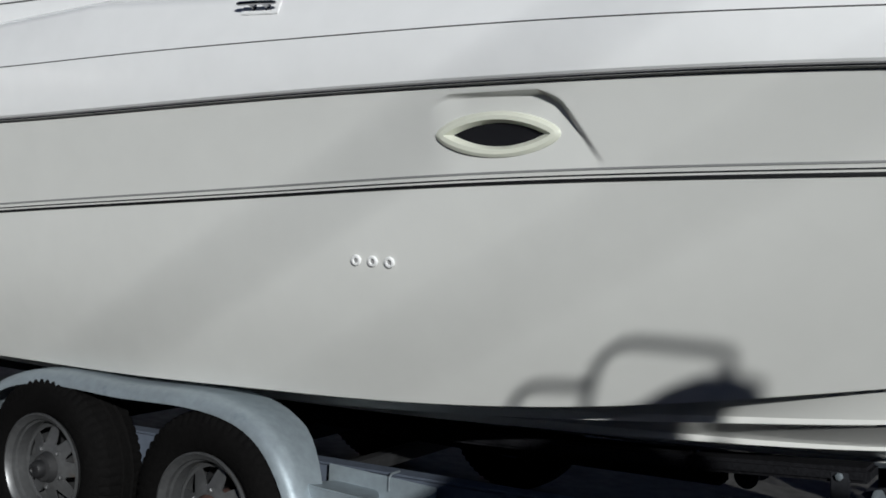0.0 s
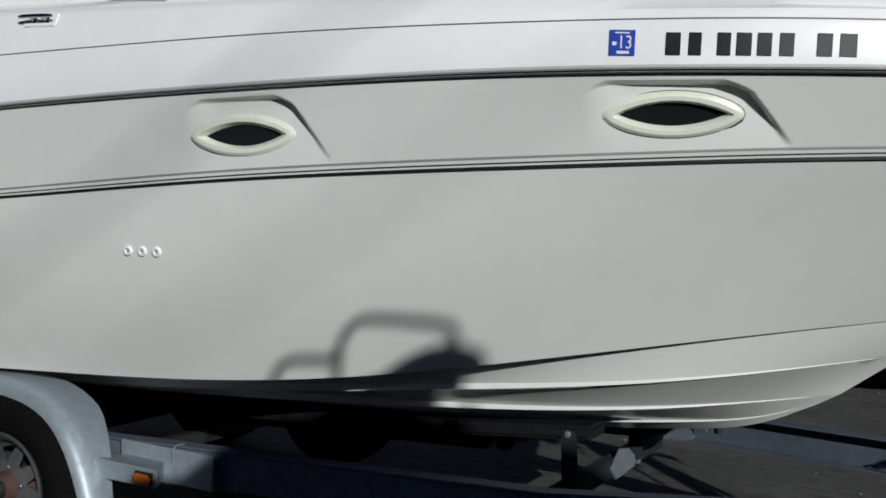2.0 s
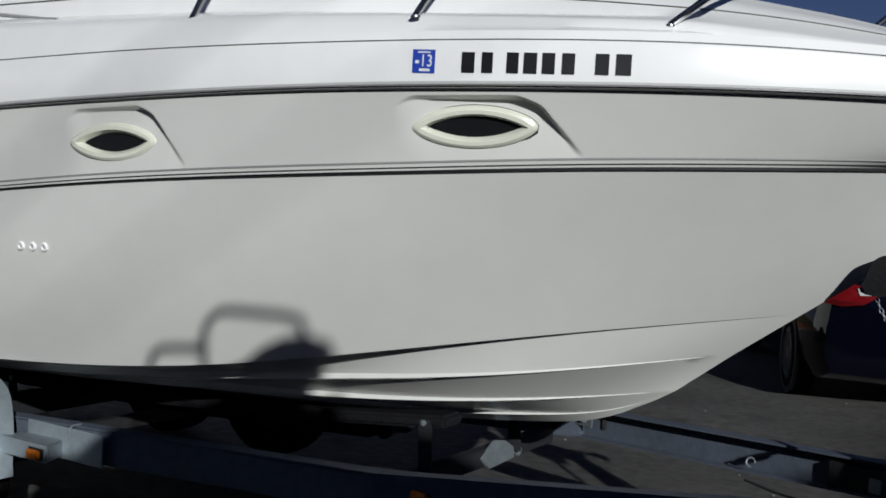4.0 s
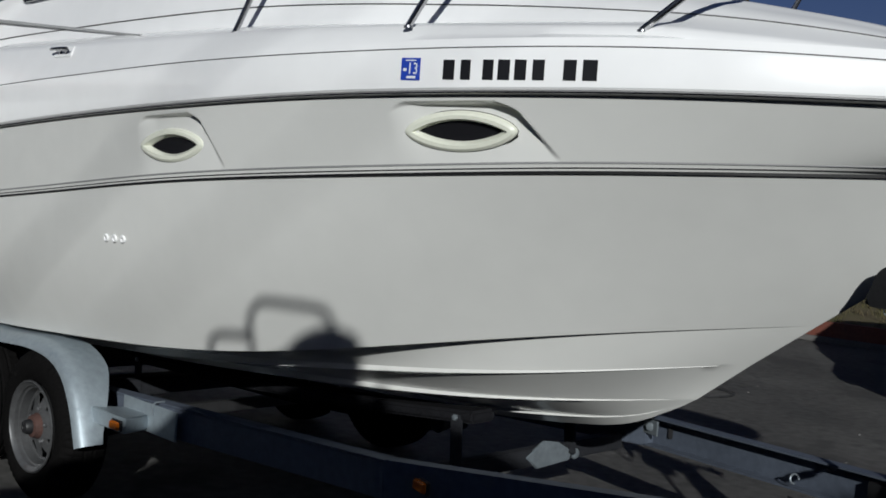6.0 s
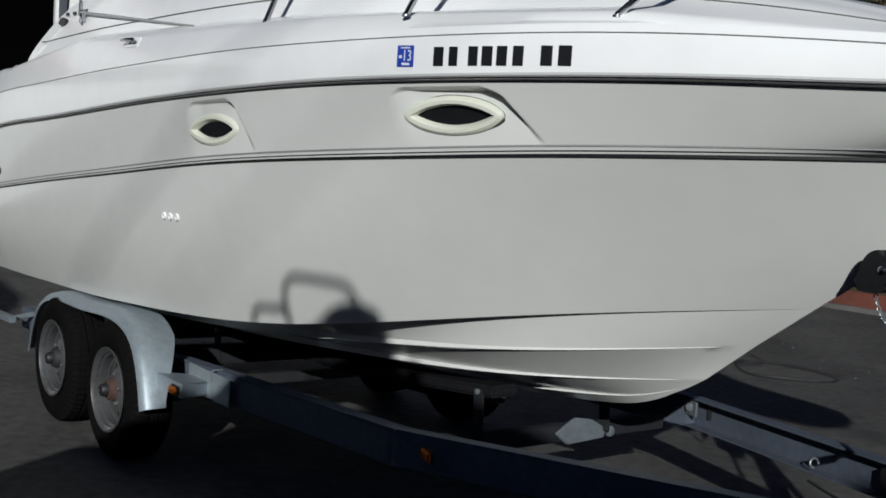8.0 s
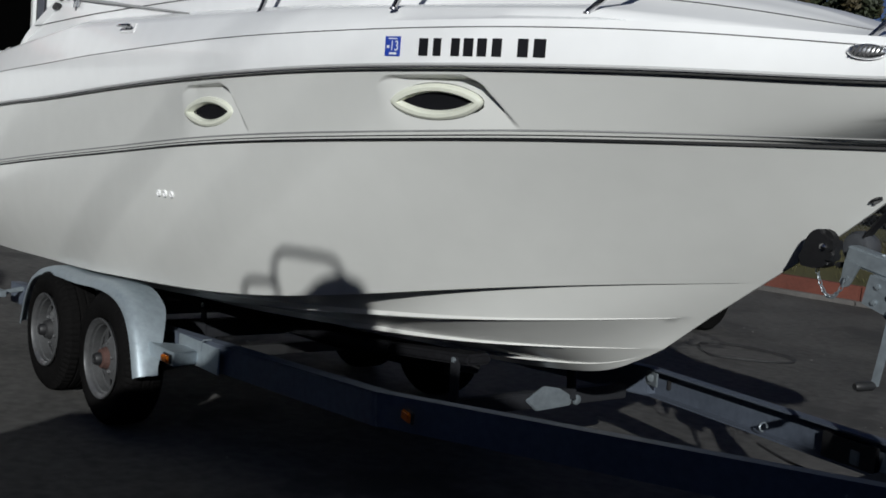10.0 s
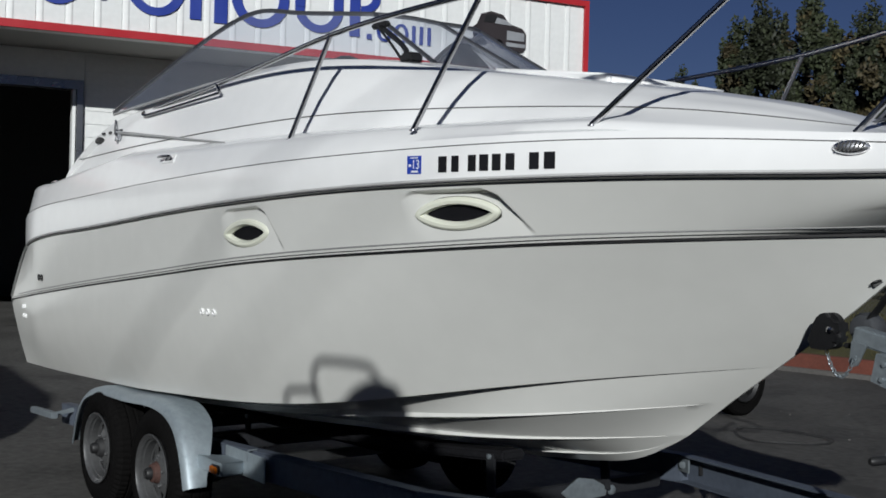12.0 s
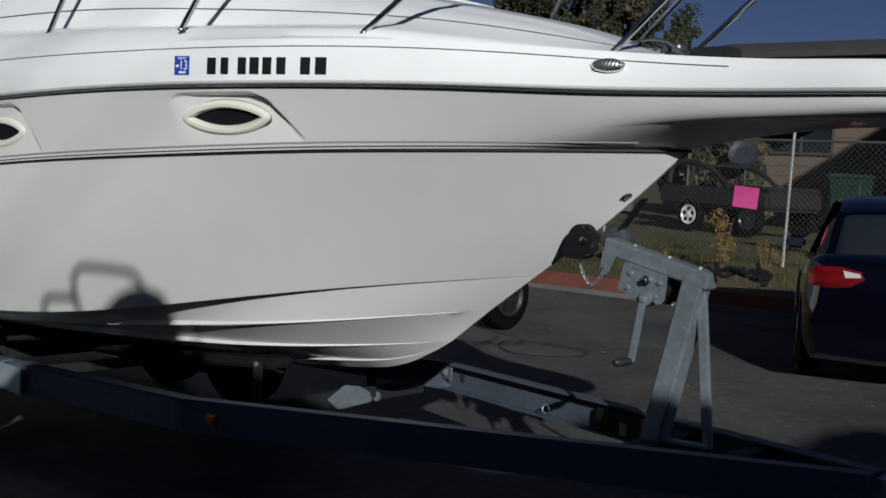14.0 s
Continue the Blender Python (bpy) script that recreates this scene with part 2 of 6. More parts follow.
CHINE = spline([(-2.60, -1.09, 0.695), (-1.61, -1.10, 0.722), (-1.03, -1.10, 0.744), (-0.40, -1.10, 0.768), (0.02, -1.09, 0.793), (0.68, -1.03, 0.831), (1.33, -0.913, 0.896), (1.99, -0.73, 1.011), (2.64, -0.463, 1.134), (3.30, -0.004, 1.239)])
STRAKE_A = spline([(-2.550, -0.760, 0.620), (0.218, -0.790, 0.718), (1.110, -0.705, 0.794), (1.829, -0.610, 0.880), (2.277, -0.513, 0.939), (2.702, -0.295, 1.005), (3.070, -0.003, 1.069)])
STRAKE_B = spline([(-2.426, -0.470, 0.576), (0.480, -0.510, 0.670), (1.429, -0.470, 0.744), (1.907, -0.414, 0.785), (2.249, -0.330, 0.821), (2.538, -0.180, 0.855), (2.860, -0.002, 0.905)])
KEEL = spline([(-2.5, 0, 0.50), (0.5, 0, 0.575), (1.6, 0, 0.635), (2.0, 0, 0.667), (2.35, 0, 0.710), (2.6, 0, 0.768), (2.79, 0, 0.862)])
SEAMZ = spline([(-2.30, 1.784), (-1.82, 1.846), (-1.04, 1.900), (-0.27, 1.948), (0.51, 1.986), (1.29, 2.018), (2.07, 2.042), (2.84, 2.065), (3.62, 2.062), (4.20, 2.035), (5.16, 2.005)])


def on(line, x):
    y, z = line(x)
    return Vector((x, y, z))


ENDS = {"rub": (RUB, -2.35, 5.16), "stripe": (STRIPE, -2.68, 3.948), "chine": (CHINE, -2.60, 3.30), "a": (STRAKE_A, -2.55, 3.07), "b": (STRAKE_B, -2.55, 2.86), "keel": (KEEL, -2.5, 2.79)}


def along(name, u):
    line, x0, x1 = ENDS[name]
    if name == "rub":
        # keeps above the stripe until the bow, then runs out along the pulpit
        run = max(0.0, (u - 0.84) / 0.16)
        return on(line, min(5.16, max(-2.35, -2.68 + 6.72 * u + 0.33 * max(0.0, 1 - u / 0.08) + 1.12 * run**2)))
    return on(line, x0 + (x1 - x0) * u)


def both_sides(rows):
    return [[Vector((p.x, -p.y, p.z)) for p in r] for r in rows]


US = list(np.linspace(0, 0.6, 40)) + list(np.linspace(0.6, 1, 60))[1:]
FINE = sorted({round(((x + 2.68) / 6.72), 5) for x in list(np.arange(-2.68, 4.04, 0.035)) + list(np.arange(0.90, 1.56, 0.004)) + list(np.arange(2.22, 2.92, 0.004)) + list(np.arange(3.3, 4.04, 0.012))} | {0.0, 1.0})
FINE = [u for u in FINE if 0 <= u <= 1]


def recess_depth(x, v):
    """How far the moulded hollow round a portlight is sunk into the hull side."""
    d = 0.0
    for x0, x1, x2, top, deep in ((0.955, 1.345, 1.490, 0.875, 0.034), (2.284, 2.698, 2.810, 0.87, 0.052)):
        left = min(max((x - x0 + 0.02) / 0.13, 0), 1)
        left = left * left * (3 - 2 * left)
        right_edge = x1 + (x2 - x1) * min(max((top - v) / (top - 0.16), 0), 1) - 0.055 * (max(0, v - top + 0.16) / 0.16) ** 2
        right = min(max((right_edge - x) / 0.020, 0), 1)
        upper = min(max((top - 0.09 * max(0, 1 - (x - x0) / 0.07) ** 2 - v) / 0.035, 0), 1)
        lean = 0.45 + 0.55 * min(max((x - x0) / (x1 - x0), 0), 1)
        slope = min(max((v - 0.10) / (top - 0.16), 0), 1)
        d = max(d, deep * left * min(right, upper) * slope * lean)
    return d


def panel_point(u, v, sunk=True):
    """The hull side between the stripe (v 0) and the rub rail (v 1)."""
    s, r = along("stripe", u), along("rub", u)
    p = s.lerp(r, v)
    k = min(1, max(0, (u - 0.946 + 0.02 * v) / 0.050))
    k = k * k * (3 - 2 * k)
    if k > 0:
        knee = s.lerp(r, 0.6).lerp(r + Vector((-0.02, 0.012, -0.080)), k)

        def flare(w):
            if w > 0.6:
                return knee.lerp(r, (w - 0.6) / 0.4)
            t = w / 0.6
            q = s.lerp(knee, t)
            q.z = s.z + (knee.z - s.z) * (1 - (1 - t) ** (1 + 1.7 * k))
            return q
        p = flare(v)
        if 0.36 < v < 0.84:
            t = (v - 0.36) / 0.48
            p = flare(0.36) * (1 - t) ** 2 + knee * (2 * t * (1 - t)) + flare(0.84) * t**2
    if sunk:
        p.y += recess_depth(p.x, v)
    return p


def panel_at(x, v, sunk=True):
    lo, hi = 0.0, 1.0
    for _ in range(30):
        mid = (lo + hi) / 2
        if panel_point(mid, v, False).x < x:
            lo = mid
        else:
            hi = mid
    return panel_point(lo, v, sunk)


def side_point(u, v):
    """The hull side between chine (v 0) and stripe (v 1)."""
    c, s = along("chine", u), along("stripe", u)
    p = c.lerp(s, v)
    belly = math.sin(math.pi * v)
    p.x += 0.025 * belly * max(0, (u - 0.85) / 0.15) ** 2
    p.y += (-0.045 * min(1, (1 - u) * 2.2) * min(1, 0.15 + 9 * u) + 0.10 * max(0, u - 0.62) * min(1, (1 - u) * 7)) * belly
    return p


def side_at(x, v):
    lo, hi = 0.0, 1.0
    for _ in range(30):
        mid = (lo + hi) / 2
        if side_point(mid, v).x < x:
            lo = mid
        else:
            hi = mid
    return side_point(lo, v)


bm = bmesh.new()
VS = np.linspace(0, 1, 72)
for side in (0, 1):
    rows = [[panel_point(u, v) for v in VS] for u in FINE]
    low = [[side_point(u, v) for v in np.linspace(0, 1, 13)] for u in US]
    # running bottom with its strakes: each strake is a narrow shelf with a sharp edge
    bot = []
    for u in US:
        c, a, b, k = along("chine", u), along("a", u), along("b", u), along("keel", u)
        t = min(1, (1 - u) * 3.0)
        row = [c]
        pad = b.lerp(k, 0.70) + Vector((0, 0, 0.006 * t))
        flat = float(np.interp(u, [0, 0.68, 0.74, 0.82, 0.90, 1], [0.12, 0.115, 0.090, 0.052, 0.024, 0])) / max(t, 0.01)
        for top, low_, lip, hollow in ((c, a, flat, 0.08), (a, b, 0.040, 0.30), (b, pad, 0.030, 0.20), (pad, k, 0.020, 0.0)):
            start = top + Vector((0, lip * t, 0.002 * t))
            end = low_ + Vector((0, 0.004 * t, 0.028 * t)) if low_ is not k else low_
            row.append(start)
            for w in (0.18, 0.36, 0.54, 0.70, 0.84, 0.94):
                q = start.lerp(end, w)
                q.y += hollow * 0.25 * t * abs(start.y - end.y) * math.sin(math.pi * w)
                row.append(q)
            if low_ is not k:
                row += [end, low_]
        row.append(k)
        bot.append(row)
    for r in (rows, low, bot):
        grid(bm, both_sides(r) if side else r)
for f in [f for f in bm.faces if any(((f.calc_center_median().x - px) / 0.160) ** 2 + ((f.calc_center_median().z - pz) / 0.046) ** 2 < 1 for px, pz in ((1.170, 1.703), (2.522, 1.797)))]:
    if abs(f.calc_center_median().y) > 0.8:
        bm.faces.remove(f)
# transom
st = [along(n, 0) for n in ("rub", "stripe", "chine", "a", "b", "keel")]
ring = st + [Vector((p.x, -p.y, p.z)) for p in reversed(st[:-1])]
bm.faces.new([bm.verts.new(p) for p in ring])
bmesh.ops.remove_doubles(bm, verts=bm.verts, dist=0.0015)
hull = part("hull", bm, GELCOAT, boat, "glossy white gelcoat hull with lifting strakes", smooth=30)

# deck moulding: lip over the rail, side, rounded gunwale, side deck, cabin top
CABIN_Z = spline([(-2.35, 1.985), (-2.05, 1.985), (-1.86, 1.995), (-1.74, 2.09), (-1.61, 2.17), (-1.26, 2.335), (-0.97, 2.42), (-0.5, 2.465), (0.0, 2.50), (0.9, 2.565), (1.5, 2.535), (2.2, 2.425), (2.8, 2.335), (3.3, 2.25), (3.62, 2.175), (3.8, 2.115), (4.0, 2.085), (4.4, 2.065), (5.16, 2.035)])
EDGE_IN = spline([(-2.35, 0.10), (-1.3, 0.17), (-0.6, 0.22), (0.4, 0.27), (1.2, 0.33), (2.0, 0.42), (2.8, 0.42), (3.4, 0.36), (3.8, 0.22), (4.3, 0.10), (5.16, 0.02)])


def deck_section(x):
    y, z = RUB(x)
    sz = float(SEAMZ(x)[0])
    gz = 2.14 - 0.135 * min(1, max(0, (-0.6 - x) / 1.3)) - 0.075 * min(1, max(0, (x - 3.1) / 0.9)) - 0.025 * min(1, max(0, (x - 4.0) / 1.1))
    cz = max(float(CABIN_Z(x)[0]), gz + 0.004)
    ey = min(y + float(EDGE_IN(x)[0]) + 0.06, -0.02)
    base = min(y + 0.07, -0.012)
    walk_in = min(base + float(np.interp(x, [-2.4, 0.4, 1.4, 2.2, 2.9, 3.6], [0.10, 0.10, 0.125, 0.20, 0.17, 0.10])), base + (ey - base) * 0.62)
    low = gz + 0.018 + 0.02 * min(1, max(0, cz - gz - 0.02) / 0.1)
    P = [(y + 0.006, z - 0.004), (y - 0.010, z - 0.001), (y - 0.016, z + 0.006), (y - 0.017, sz - 0.012), (y - 0.012, sz), (y + 0.002, sz + 0.03), (base - 0.028, gz - 0.03), (base - 0.008, gz - 0.006), (base + 0.02, gz + 0.008), (walk_in, min(low, cz)),
         (walk_in + (ey - walk_in) * 0.25, low + (cz - low) * 0.40), (walk_in + (ey - walk_in) * 0.55, low + (cz - low) * 0.72), (ey - 0.05 * abs(ey), cz - (cz - low) * 0.08), (ey, cz)]
    return [Vector((x, a, b)) for a, b in P], ey, cz


XD = sorted(set([round(x, 3) for x in np.linspace(-2.35, 5.16, 150)] + [-1.72, -1.60, -1.47, 5.05, 5.09, 5.12, 5.14]))
bm = bmesh.new()
outer, tops = [], []
for x in XD:
    sec, ey, cz = deck_section(x)
    outer.append(sec)
    if x > 1.15:
        crown = 0.03 * min(1, abs(ey) / 0.5)
        tops.append([Vector((x, ey * (1 - t), cz + crown * (1 - (1 - t) ** 2))) for t in np.linspace(0, 1, 8)])
    else:
        tops.append([Vector((x, ey, cz)), Vector((x, ey + 0.05, cz + 0.006)), Vector((x, ey + 0.09, cz - 0.01)), Vector((x, ey + 0.12, cz - 0.2)), Vector((x, ey + 0.14, 1.75)), Vector((x, ey + 0.3, 1.62)), Vector((x, ey * 0.3, 1.62)), Vector((x, 0, 1.62))])
for r in (outer, tops):
    grid(bm, r)
    grid(bm, both_sides(r))
bmesh.ops.remove_doubles(bm, verts=bm.verts, dist=0.001)
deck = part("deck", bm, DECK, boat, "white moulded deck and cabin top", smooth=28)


def ribbon(name, f, x0, x1, w, mat, parent, label="", n=120, proud=0.003):
    """A raised strip on the starboard side and its twin to port, following f(x) -> Vector."""
    bm = bmesh.new()
    xs = np.linspace(x0, x1, n)
    up = [f(x) for x in xs]
    rows = [[p + Vector((0, 0.002, -w / 2)), p + Vector((0, -proud, -w / 2 + 0.001)), p + Vector((0, -proud, w / 2 - 0.001)), p + Vector((0, 0.002, w / 2))] for p in up]
    grid(bm, rows)
    grid(bm, both_sides(rows))
    return part(name, bm, mat, parent, label)


# rub rail: a fat vinyl bead below the deck lip with a steel insert
bm = bmesh.new()
for sgn in (1, -1):
    pts = [on(RUB, x) + Vector((0, -0.005, -0.0085)) for x in list(np.linspace(-2.3, 4.9, 110)) + [4.96, 5.02, 5.07, 5.11, 5.135, 5.15, 5.158]]
    tube(bm, [Vector((p.x, sgn * p.y, p.z)) for p in pts], 0.0085, 8)
    tail = smoothed([on(RUB, -2.3) + Vector((0, -0.006, -0.013)), (-2.42, -1.180, 1.52), (-2.55, -1.186, 1.36), (-2.66, -1.190, 1.19)])
    tube(bm, [Vector((p.x, sgn * p.y, p.z)) for p in tail], 0.0115, 8)
rub_rail = part("rub_rail", bm, RUBBER, boat, "dark grey vinyl rub rail")
bm = bmesh.new()
for sgn in (1, -1):
    pts = [on(RUB, x) + Vector((0, -0.0125, -0.0085)) for x in list(np.linspace(-2.2, 4.9, 110)) + [4.96, 5.02, 5.07, 5.11, 5.135]]
    tube(bm, [Vector((p.x, sgn * p.y, p.z)) for p in pts], 0.005, 6)
part("rail_insert", bm, STEEL, rub_rail, "bright steel rail insert")

ribbon("pinstripe", lambda x: panel_at(x, 0.005) + Vector((0, -0.001, -0.005)), -2.66, 4.02, 0.0105, BLACK_LINE, boat, "black pinstripe", n=260, proud=0.004)


def stripe_above(u, rise):
    """The point of the hull side that lies a given height above the stripe."""
    base = panel_point(u, 0, False).z
    lo, hi = 0.0, 0.5
    for _ in range(24):
        mid = (lo + hi) / 2
        if panel_point(u, mid, False).z - base < rise:
            lo = mid
        else:
            hi = mid
    return panel_point(u, lo)


ribbon("pinstripe", lambda u: stripe_above(u, 0.0105) + Vector((0, -0.001, 0)), 0.0075, 0.990, 0.0045, BLACK_LINE, boat, "thin black pinstripe", n=260, proud=0.003)
ribbon("pinstripe", lambda u: stripe_above(u, 0.027), 0.027, 0.972, 0.008, STRIPE_GREY, boat, "grey pinstripe", n=260, proud=0.002)
ribbon("deck_seam", lambda x: Vector((x, RUB(x)[0] - 0.013, SEAMZ(x)[0])), -2.3, 4.25, 0.005, SEAM, boat, "thin dark seam line", proud=0.002)


CABIN_SEAM = spline([(-1.90, 2.159), (-1.20, 2.190), (-0.50, 2.217), (0.30, 2.238), (1.10, 2.254), (1.90, 2.256), (2.70, 2.230), (3.30, 2.188), (3.80, 2.116)])


def cabin_line(x):
    """The seam on the cabin side: the point of the section at the seam's height."""
    z = float(CABIN_SEAM(x)[0])
    s = deck_section(x)[0][9:]
    for a, b in zip(s, s[1:]):
        if a.z <= z <= b.z:
            return a.lerp(b, (z - a.z) / max(1e-6, b.z - a.z))
    return s[0] if z < s[0].z else s[-1]


ribbon("cabin_seam", cabin_line, -1.9, 3.75, 0.005, SEAM, boat, "thin dark seam line", proud=0.006)

# ------------------------------------------------------------------ fittings of the boat


def on_gunwale(x, z):
    """A point on the deck side at height z, and its outward slope."""
    sec = deck_section(x)[0]
    for a, b in zip(sec, sec[1:]):
        if a.z <= z <= b.z:
            return a.lerp(b, (z - a.z) / max(1e-6, b.z - a.z))
    return sec[3]


def side_frame(f, x, z, lift=0.0):
    """A pose on the starboard side: x axis forward along the skin, y axis up it, z axis outward."""
    p = f(x, z)
    fx = (f(x + 0.03, z) - f(x - 0.03, z)).normalized()
    fz = (f(x, z + 0.012) - f(x, z - 0.012)).normalized()
    n = fx.cross(fz).normalized()
    u = n.cross(fx)
    m = Matrix((fx, u, n)).transposed().to_4x4()
    return Matrix.Translation(p + n * lift) @ m


def hull_skin(x, z):
    """The starboard hull side at x and height z, without the hollows."""
    s, c = STRIPE(x)[1], CHINE(min(x, 3.25))[1]
    if z >= s:
        r = RUB(x)[1]
        return panel_at(x, (z - s) / (r - s), False)
    return side_at(x, (z - c) / (s - c))


def placed(bm, m):
    bmesh.ops.transform(bm, matrix=m, verts=bm.verts)
    return bm


def lens_outline(w, h, n=24, full=1.0):
    """A pointed oval; full below 1 rounds it into an ellipse."""
    out = []
    for k in range(2 * n):
        t = math.pi * k / n
        x = math.cos(t) * w / 2
        lens = (1 - (2 * x / w) ** 2) * h / 2
        ell = abs(math.sin(t)) * h / 2
        y = (full * lens + (1 - full) * ell) * (1 if t < math.pi else -1)
        out.append(Vector((x, y, 0)))
    return out


# portlights: cream rim with a bevelled pointed opening and smoked pane
for mid, way, back, w, rimw in (((1.162, -1.224, 1.701), (0.336, 0.030, 0.016), 0.09, 0.290, 0.398), ((2.506, -0.997, 1.796), (0.343, 0.120, 0.016), 0.13, 0.306, 0.398)):
    skin = side_frame(hull_skin, mid[0], mid[2])
    fx = Vector(way).normalized()
    out = fx.cross(skin.to_3x3().col[1] - skin.to_3x3().col[2] * back).normalized()
    m = Matrix.Translation(Vector(mid) - out * 0.014) @ Matrix((fx, out.cross(fx), out)).transposed().to_4x4()
    win = empty("portlight")
    win.parent = boat
    win.matrix_parent_inverse = Matrix.Translation(-boat.location)
    rings = []
    for ww, hh, full, up in ((rimw * 1.01, 0.140, 0.25, -0.05), (rimw, 0.136, 0.25, 0.000), (rimw * 0.985, 0.130, 0.3, 0.008), (rimw * 0.93, 0.112, 0.5, 0.014), (rimw * 0.85, 0.088, 0.8, 0.014), (w, 0.068, 1.0, -0.004), (w, 0.068, 1.0, -0.03)):
        rings.append([m @ (p + Vector((0, 0, up))) for p in lens_outline(ww, hh, 24, full)])
    bm = bmesh.new()
    grid(bm, rings, close=True)
    part("rim", bm, PORT_RIM, win, "cream plastic portlight rim", smooth=30)
    bm = bmesh.new()
    bm.faces.new([bm.verts.new(m @ (p + Vector((0, 0, -0.010)))) for p in lens_outline(w, 0.068, 24, 1.0)])
    part("pane", bm, DARK_GLASS, win, "dark smoked pane", smooth=0)
    bm = bmesh.new()
    tube(bm, [m @ (p + Vector((0, 0, -0.004))) for p in lens_outline(rimw * 1.006, 0.138, 24, 0.25)] + [m @ (lens_outline(rimw * 1.006, 0.138, 24, 0.25)[0] + Vector((0, 0, -0.004)))], 0.0013, 5, cap=False)
    part("gasket", bm, BLACK_RUBBER, win)

# registration shown as plain bars, and the dated sticker
for x0, x1 in ((2.529, 2.563), (2.588, 2.616), (2.660, 2.690), (2.708, 2.742), (2.760, 2.792), (2.815, 2.847), (2.906, 2.940), (2.961, 3.000)):
    bm = bmesh.new()
    box(bm, (0, 0, 0), (x1 - x0 + 0.006, 0.062, 0.002), None, 0.0006)
    part("registration_bar", placed(bm, side_frame(on_gunwale, (x0 + x1) / 2 - 0.027, 1.987 + 0.02 * ((x0 + x1) / 2 - 2.55), 0.002)), LETTER, boat)
m13 = side_frame(on_gunwale, 2.386, 1.987, 0.002)
sticker = empty("sticker")
sticker.parent = boat
sticker.matrix_parent_inverse = Matrix.Translation(-boat.location)
bm = bmesh.new()
box(bm, (0, 0, 0), (0.071, 0.071, 0.001))
part("field", placed(bm, m13), DECAL_BLUE, sticker, "blue square date sticker")
for c, d in (((0.003, -0.026, 0.001), (0.034, 0.008, 0.001)), ((0.0, 0.0275, 0.001), (0.040, 0.004, 0.001)), ((-0.021, -0.002, 0.001), (0.012, 0.010, 0.001))):
    bm = bmesh.new()
    box(bm, c, d)
    part("small_print_bar", placed(bm, m13), DECAL_WHITE, sticker)
txt = bpy.data.curves.new("date", "FONT")
txt.body, txt.size, txt.align_x, txt.align_y, txt.extrude = "13", 0.052, "CENTER", "CENTER", 0.0006
tob = new("date", txt)
me = bpy.data.meshes.new_from_object(tob.evaluated_get(bpy.context.evaluated_depsgraph_get()))
bpy.data.objects.remove(tob)
bm = bmesh.new()
bm.from_mesh(me)
part("date", placed(bm, m13 @ Matrix.Translation((0.008, 0.0, 0.0015)) @ Matrix.Scale(0.8, 4, (1, 0, 0))), DECAL_WHITE, sticker, smooth=0)

# through-hull drains
for x, z in ((0.677, 1.295), (0.738, 1.297), (0.799, 1.299), (-2.36, 1.13), (-2.31, 1.135), (-2.36, 1.065), (-2.30, 1.065)):
    m = side_frame(hull_skin, x, z, 0.0)
    k = 0.8
    bm = bmesh.new()
    disc(bm, (0, 0, 0), (0, 0, 1), [(-0.01, 0.022 * k), (0.004, 0.022 * k), (0.008, 0.019 * k), (0.008, 0.012 * k), (-0.005, 0.010 * k)], 20)
    ring = part("drain_fitting", placed(bm, m), DECK, boat, "white plastic through-hull fitting")
    bm = bmesh.new()
    disc(bm, (0, 0, -0.001), (0, 0, 1), [(-0.002, 0.010 * k), (0.003, 0.010 * k)], 16)
    part("bore", placed(bm, m), GREY_LINE, ring)
for x in (-1.93, -1.865):
    bm = bmesh.new()
    disc(bm, (0, 0, 0), (0, 0, 1), [(-0.01, 0.024), (0.006, 0.024), (0.008, 0.016), (-0.004, 0.014)], 18)
    part("vent_fitting", placed(bm, side_frame(hull_skin, x, 1.36, 0.0)), BLACK, boat, "small black through-hull vent")

# navigation light
m = side_frame(on_gunwale, 3.855, 2.032, 0.0)
bm = bmesh.new()
rows = [[m @ Vector((math.cos(t) * 0.060 * a, math.sin(t) * 0.0245 * a, h)) for t in [i * math.pi / 14 for i in range(28)]] for a, h in ((1.0, -0.004), (1.0, 0.008), (0.88, 0.017), (0.6, 0.024), (0.2, 0.027))]
v = grid(bm, rows, close=True)
bm.faces.new(v[-1])
nav = part("navigation_light", bm, CHROME, boat, "oval chrome navigation light")
bm = bmesh.new()
for i in range(7):
    c = -0.039 + 0.013 * i
    half = 0.017 * math.sqrt(1 - (c / 0.052) ** 2)
    beam(bm, m @ Vector((c - half * 0.45, -half, 0.0255)), m @ Vector((c + half * 0.45, half, 0.0255)), 0.0035, 0.007, 0.0008)
part("louvre", bm, BLACK, nav)


def cleat(x, z):
    m = side_frame(on_gunwale, x, z, 0.002)
    bm = bmesh.new()
    for dx in (-0.03, 0.03):
        tube(bm, [m @ Vector((dx, 0, -0.004)), m @ Vector((dx, 0, 0.02)), m @ Vector((dx * 0.9, 0, 0.03))], 0.007, 8)
        disc(bm, m @ Vector((dx, 0, 0)), m.to_3x3() @ Vector((0, 0, 1)), [(-0.002, 0.014), (0.004, 0.012)], 12)
    tube(bm, smoothed([m @ Vector(p) for p in ((-0.085, 0, 0.030), (-0.03, 0, 0.033), (0.03, 0, 0.033), (0.085, 0, 0.030))], 4), [0.004] + [0.0075] * 11 + [0.004], 8)
    cl = part("mooring_cleat", bm, STEEL, boat, "polished steel mooring cleat")
    bm = bmesh.new()
    box(bm, (0, 0, 0), (0.16, 0.05, 0.006), None, 0.002)
    part("pad", placed(bm, m), DECK, cl, "white moulded pad")


cleat(0.245, 2.092)

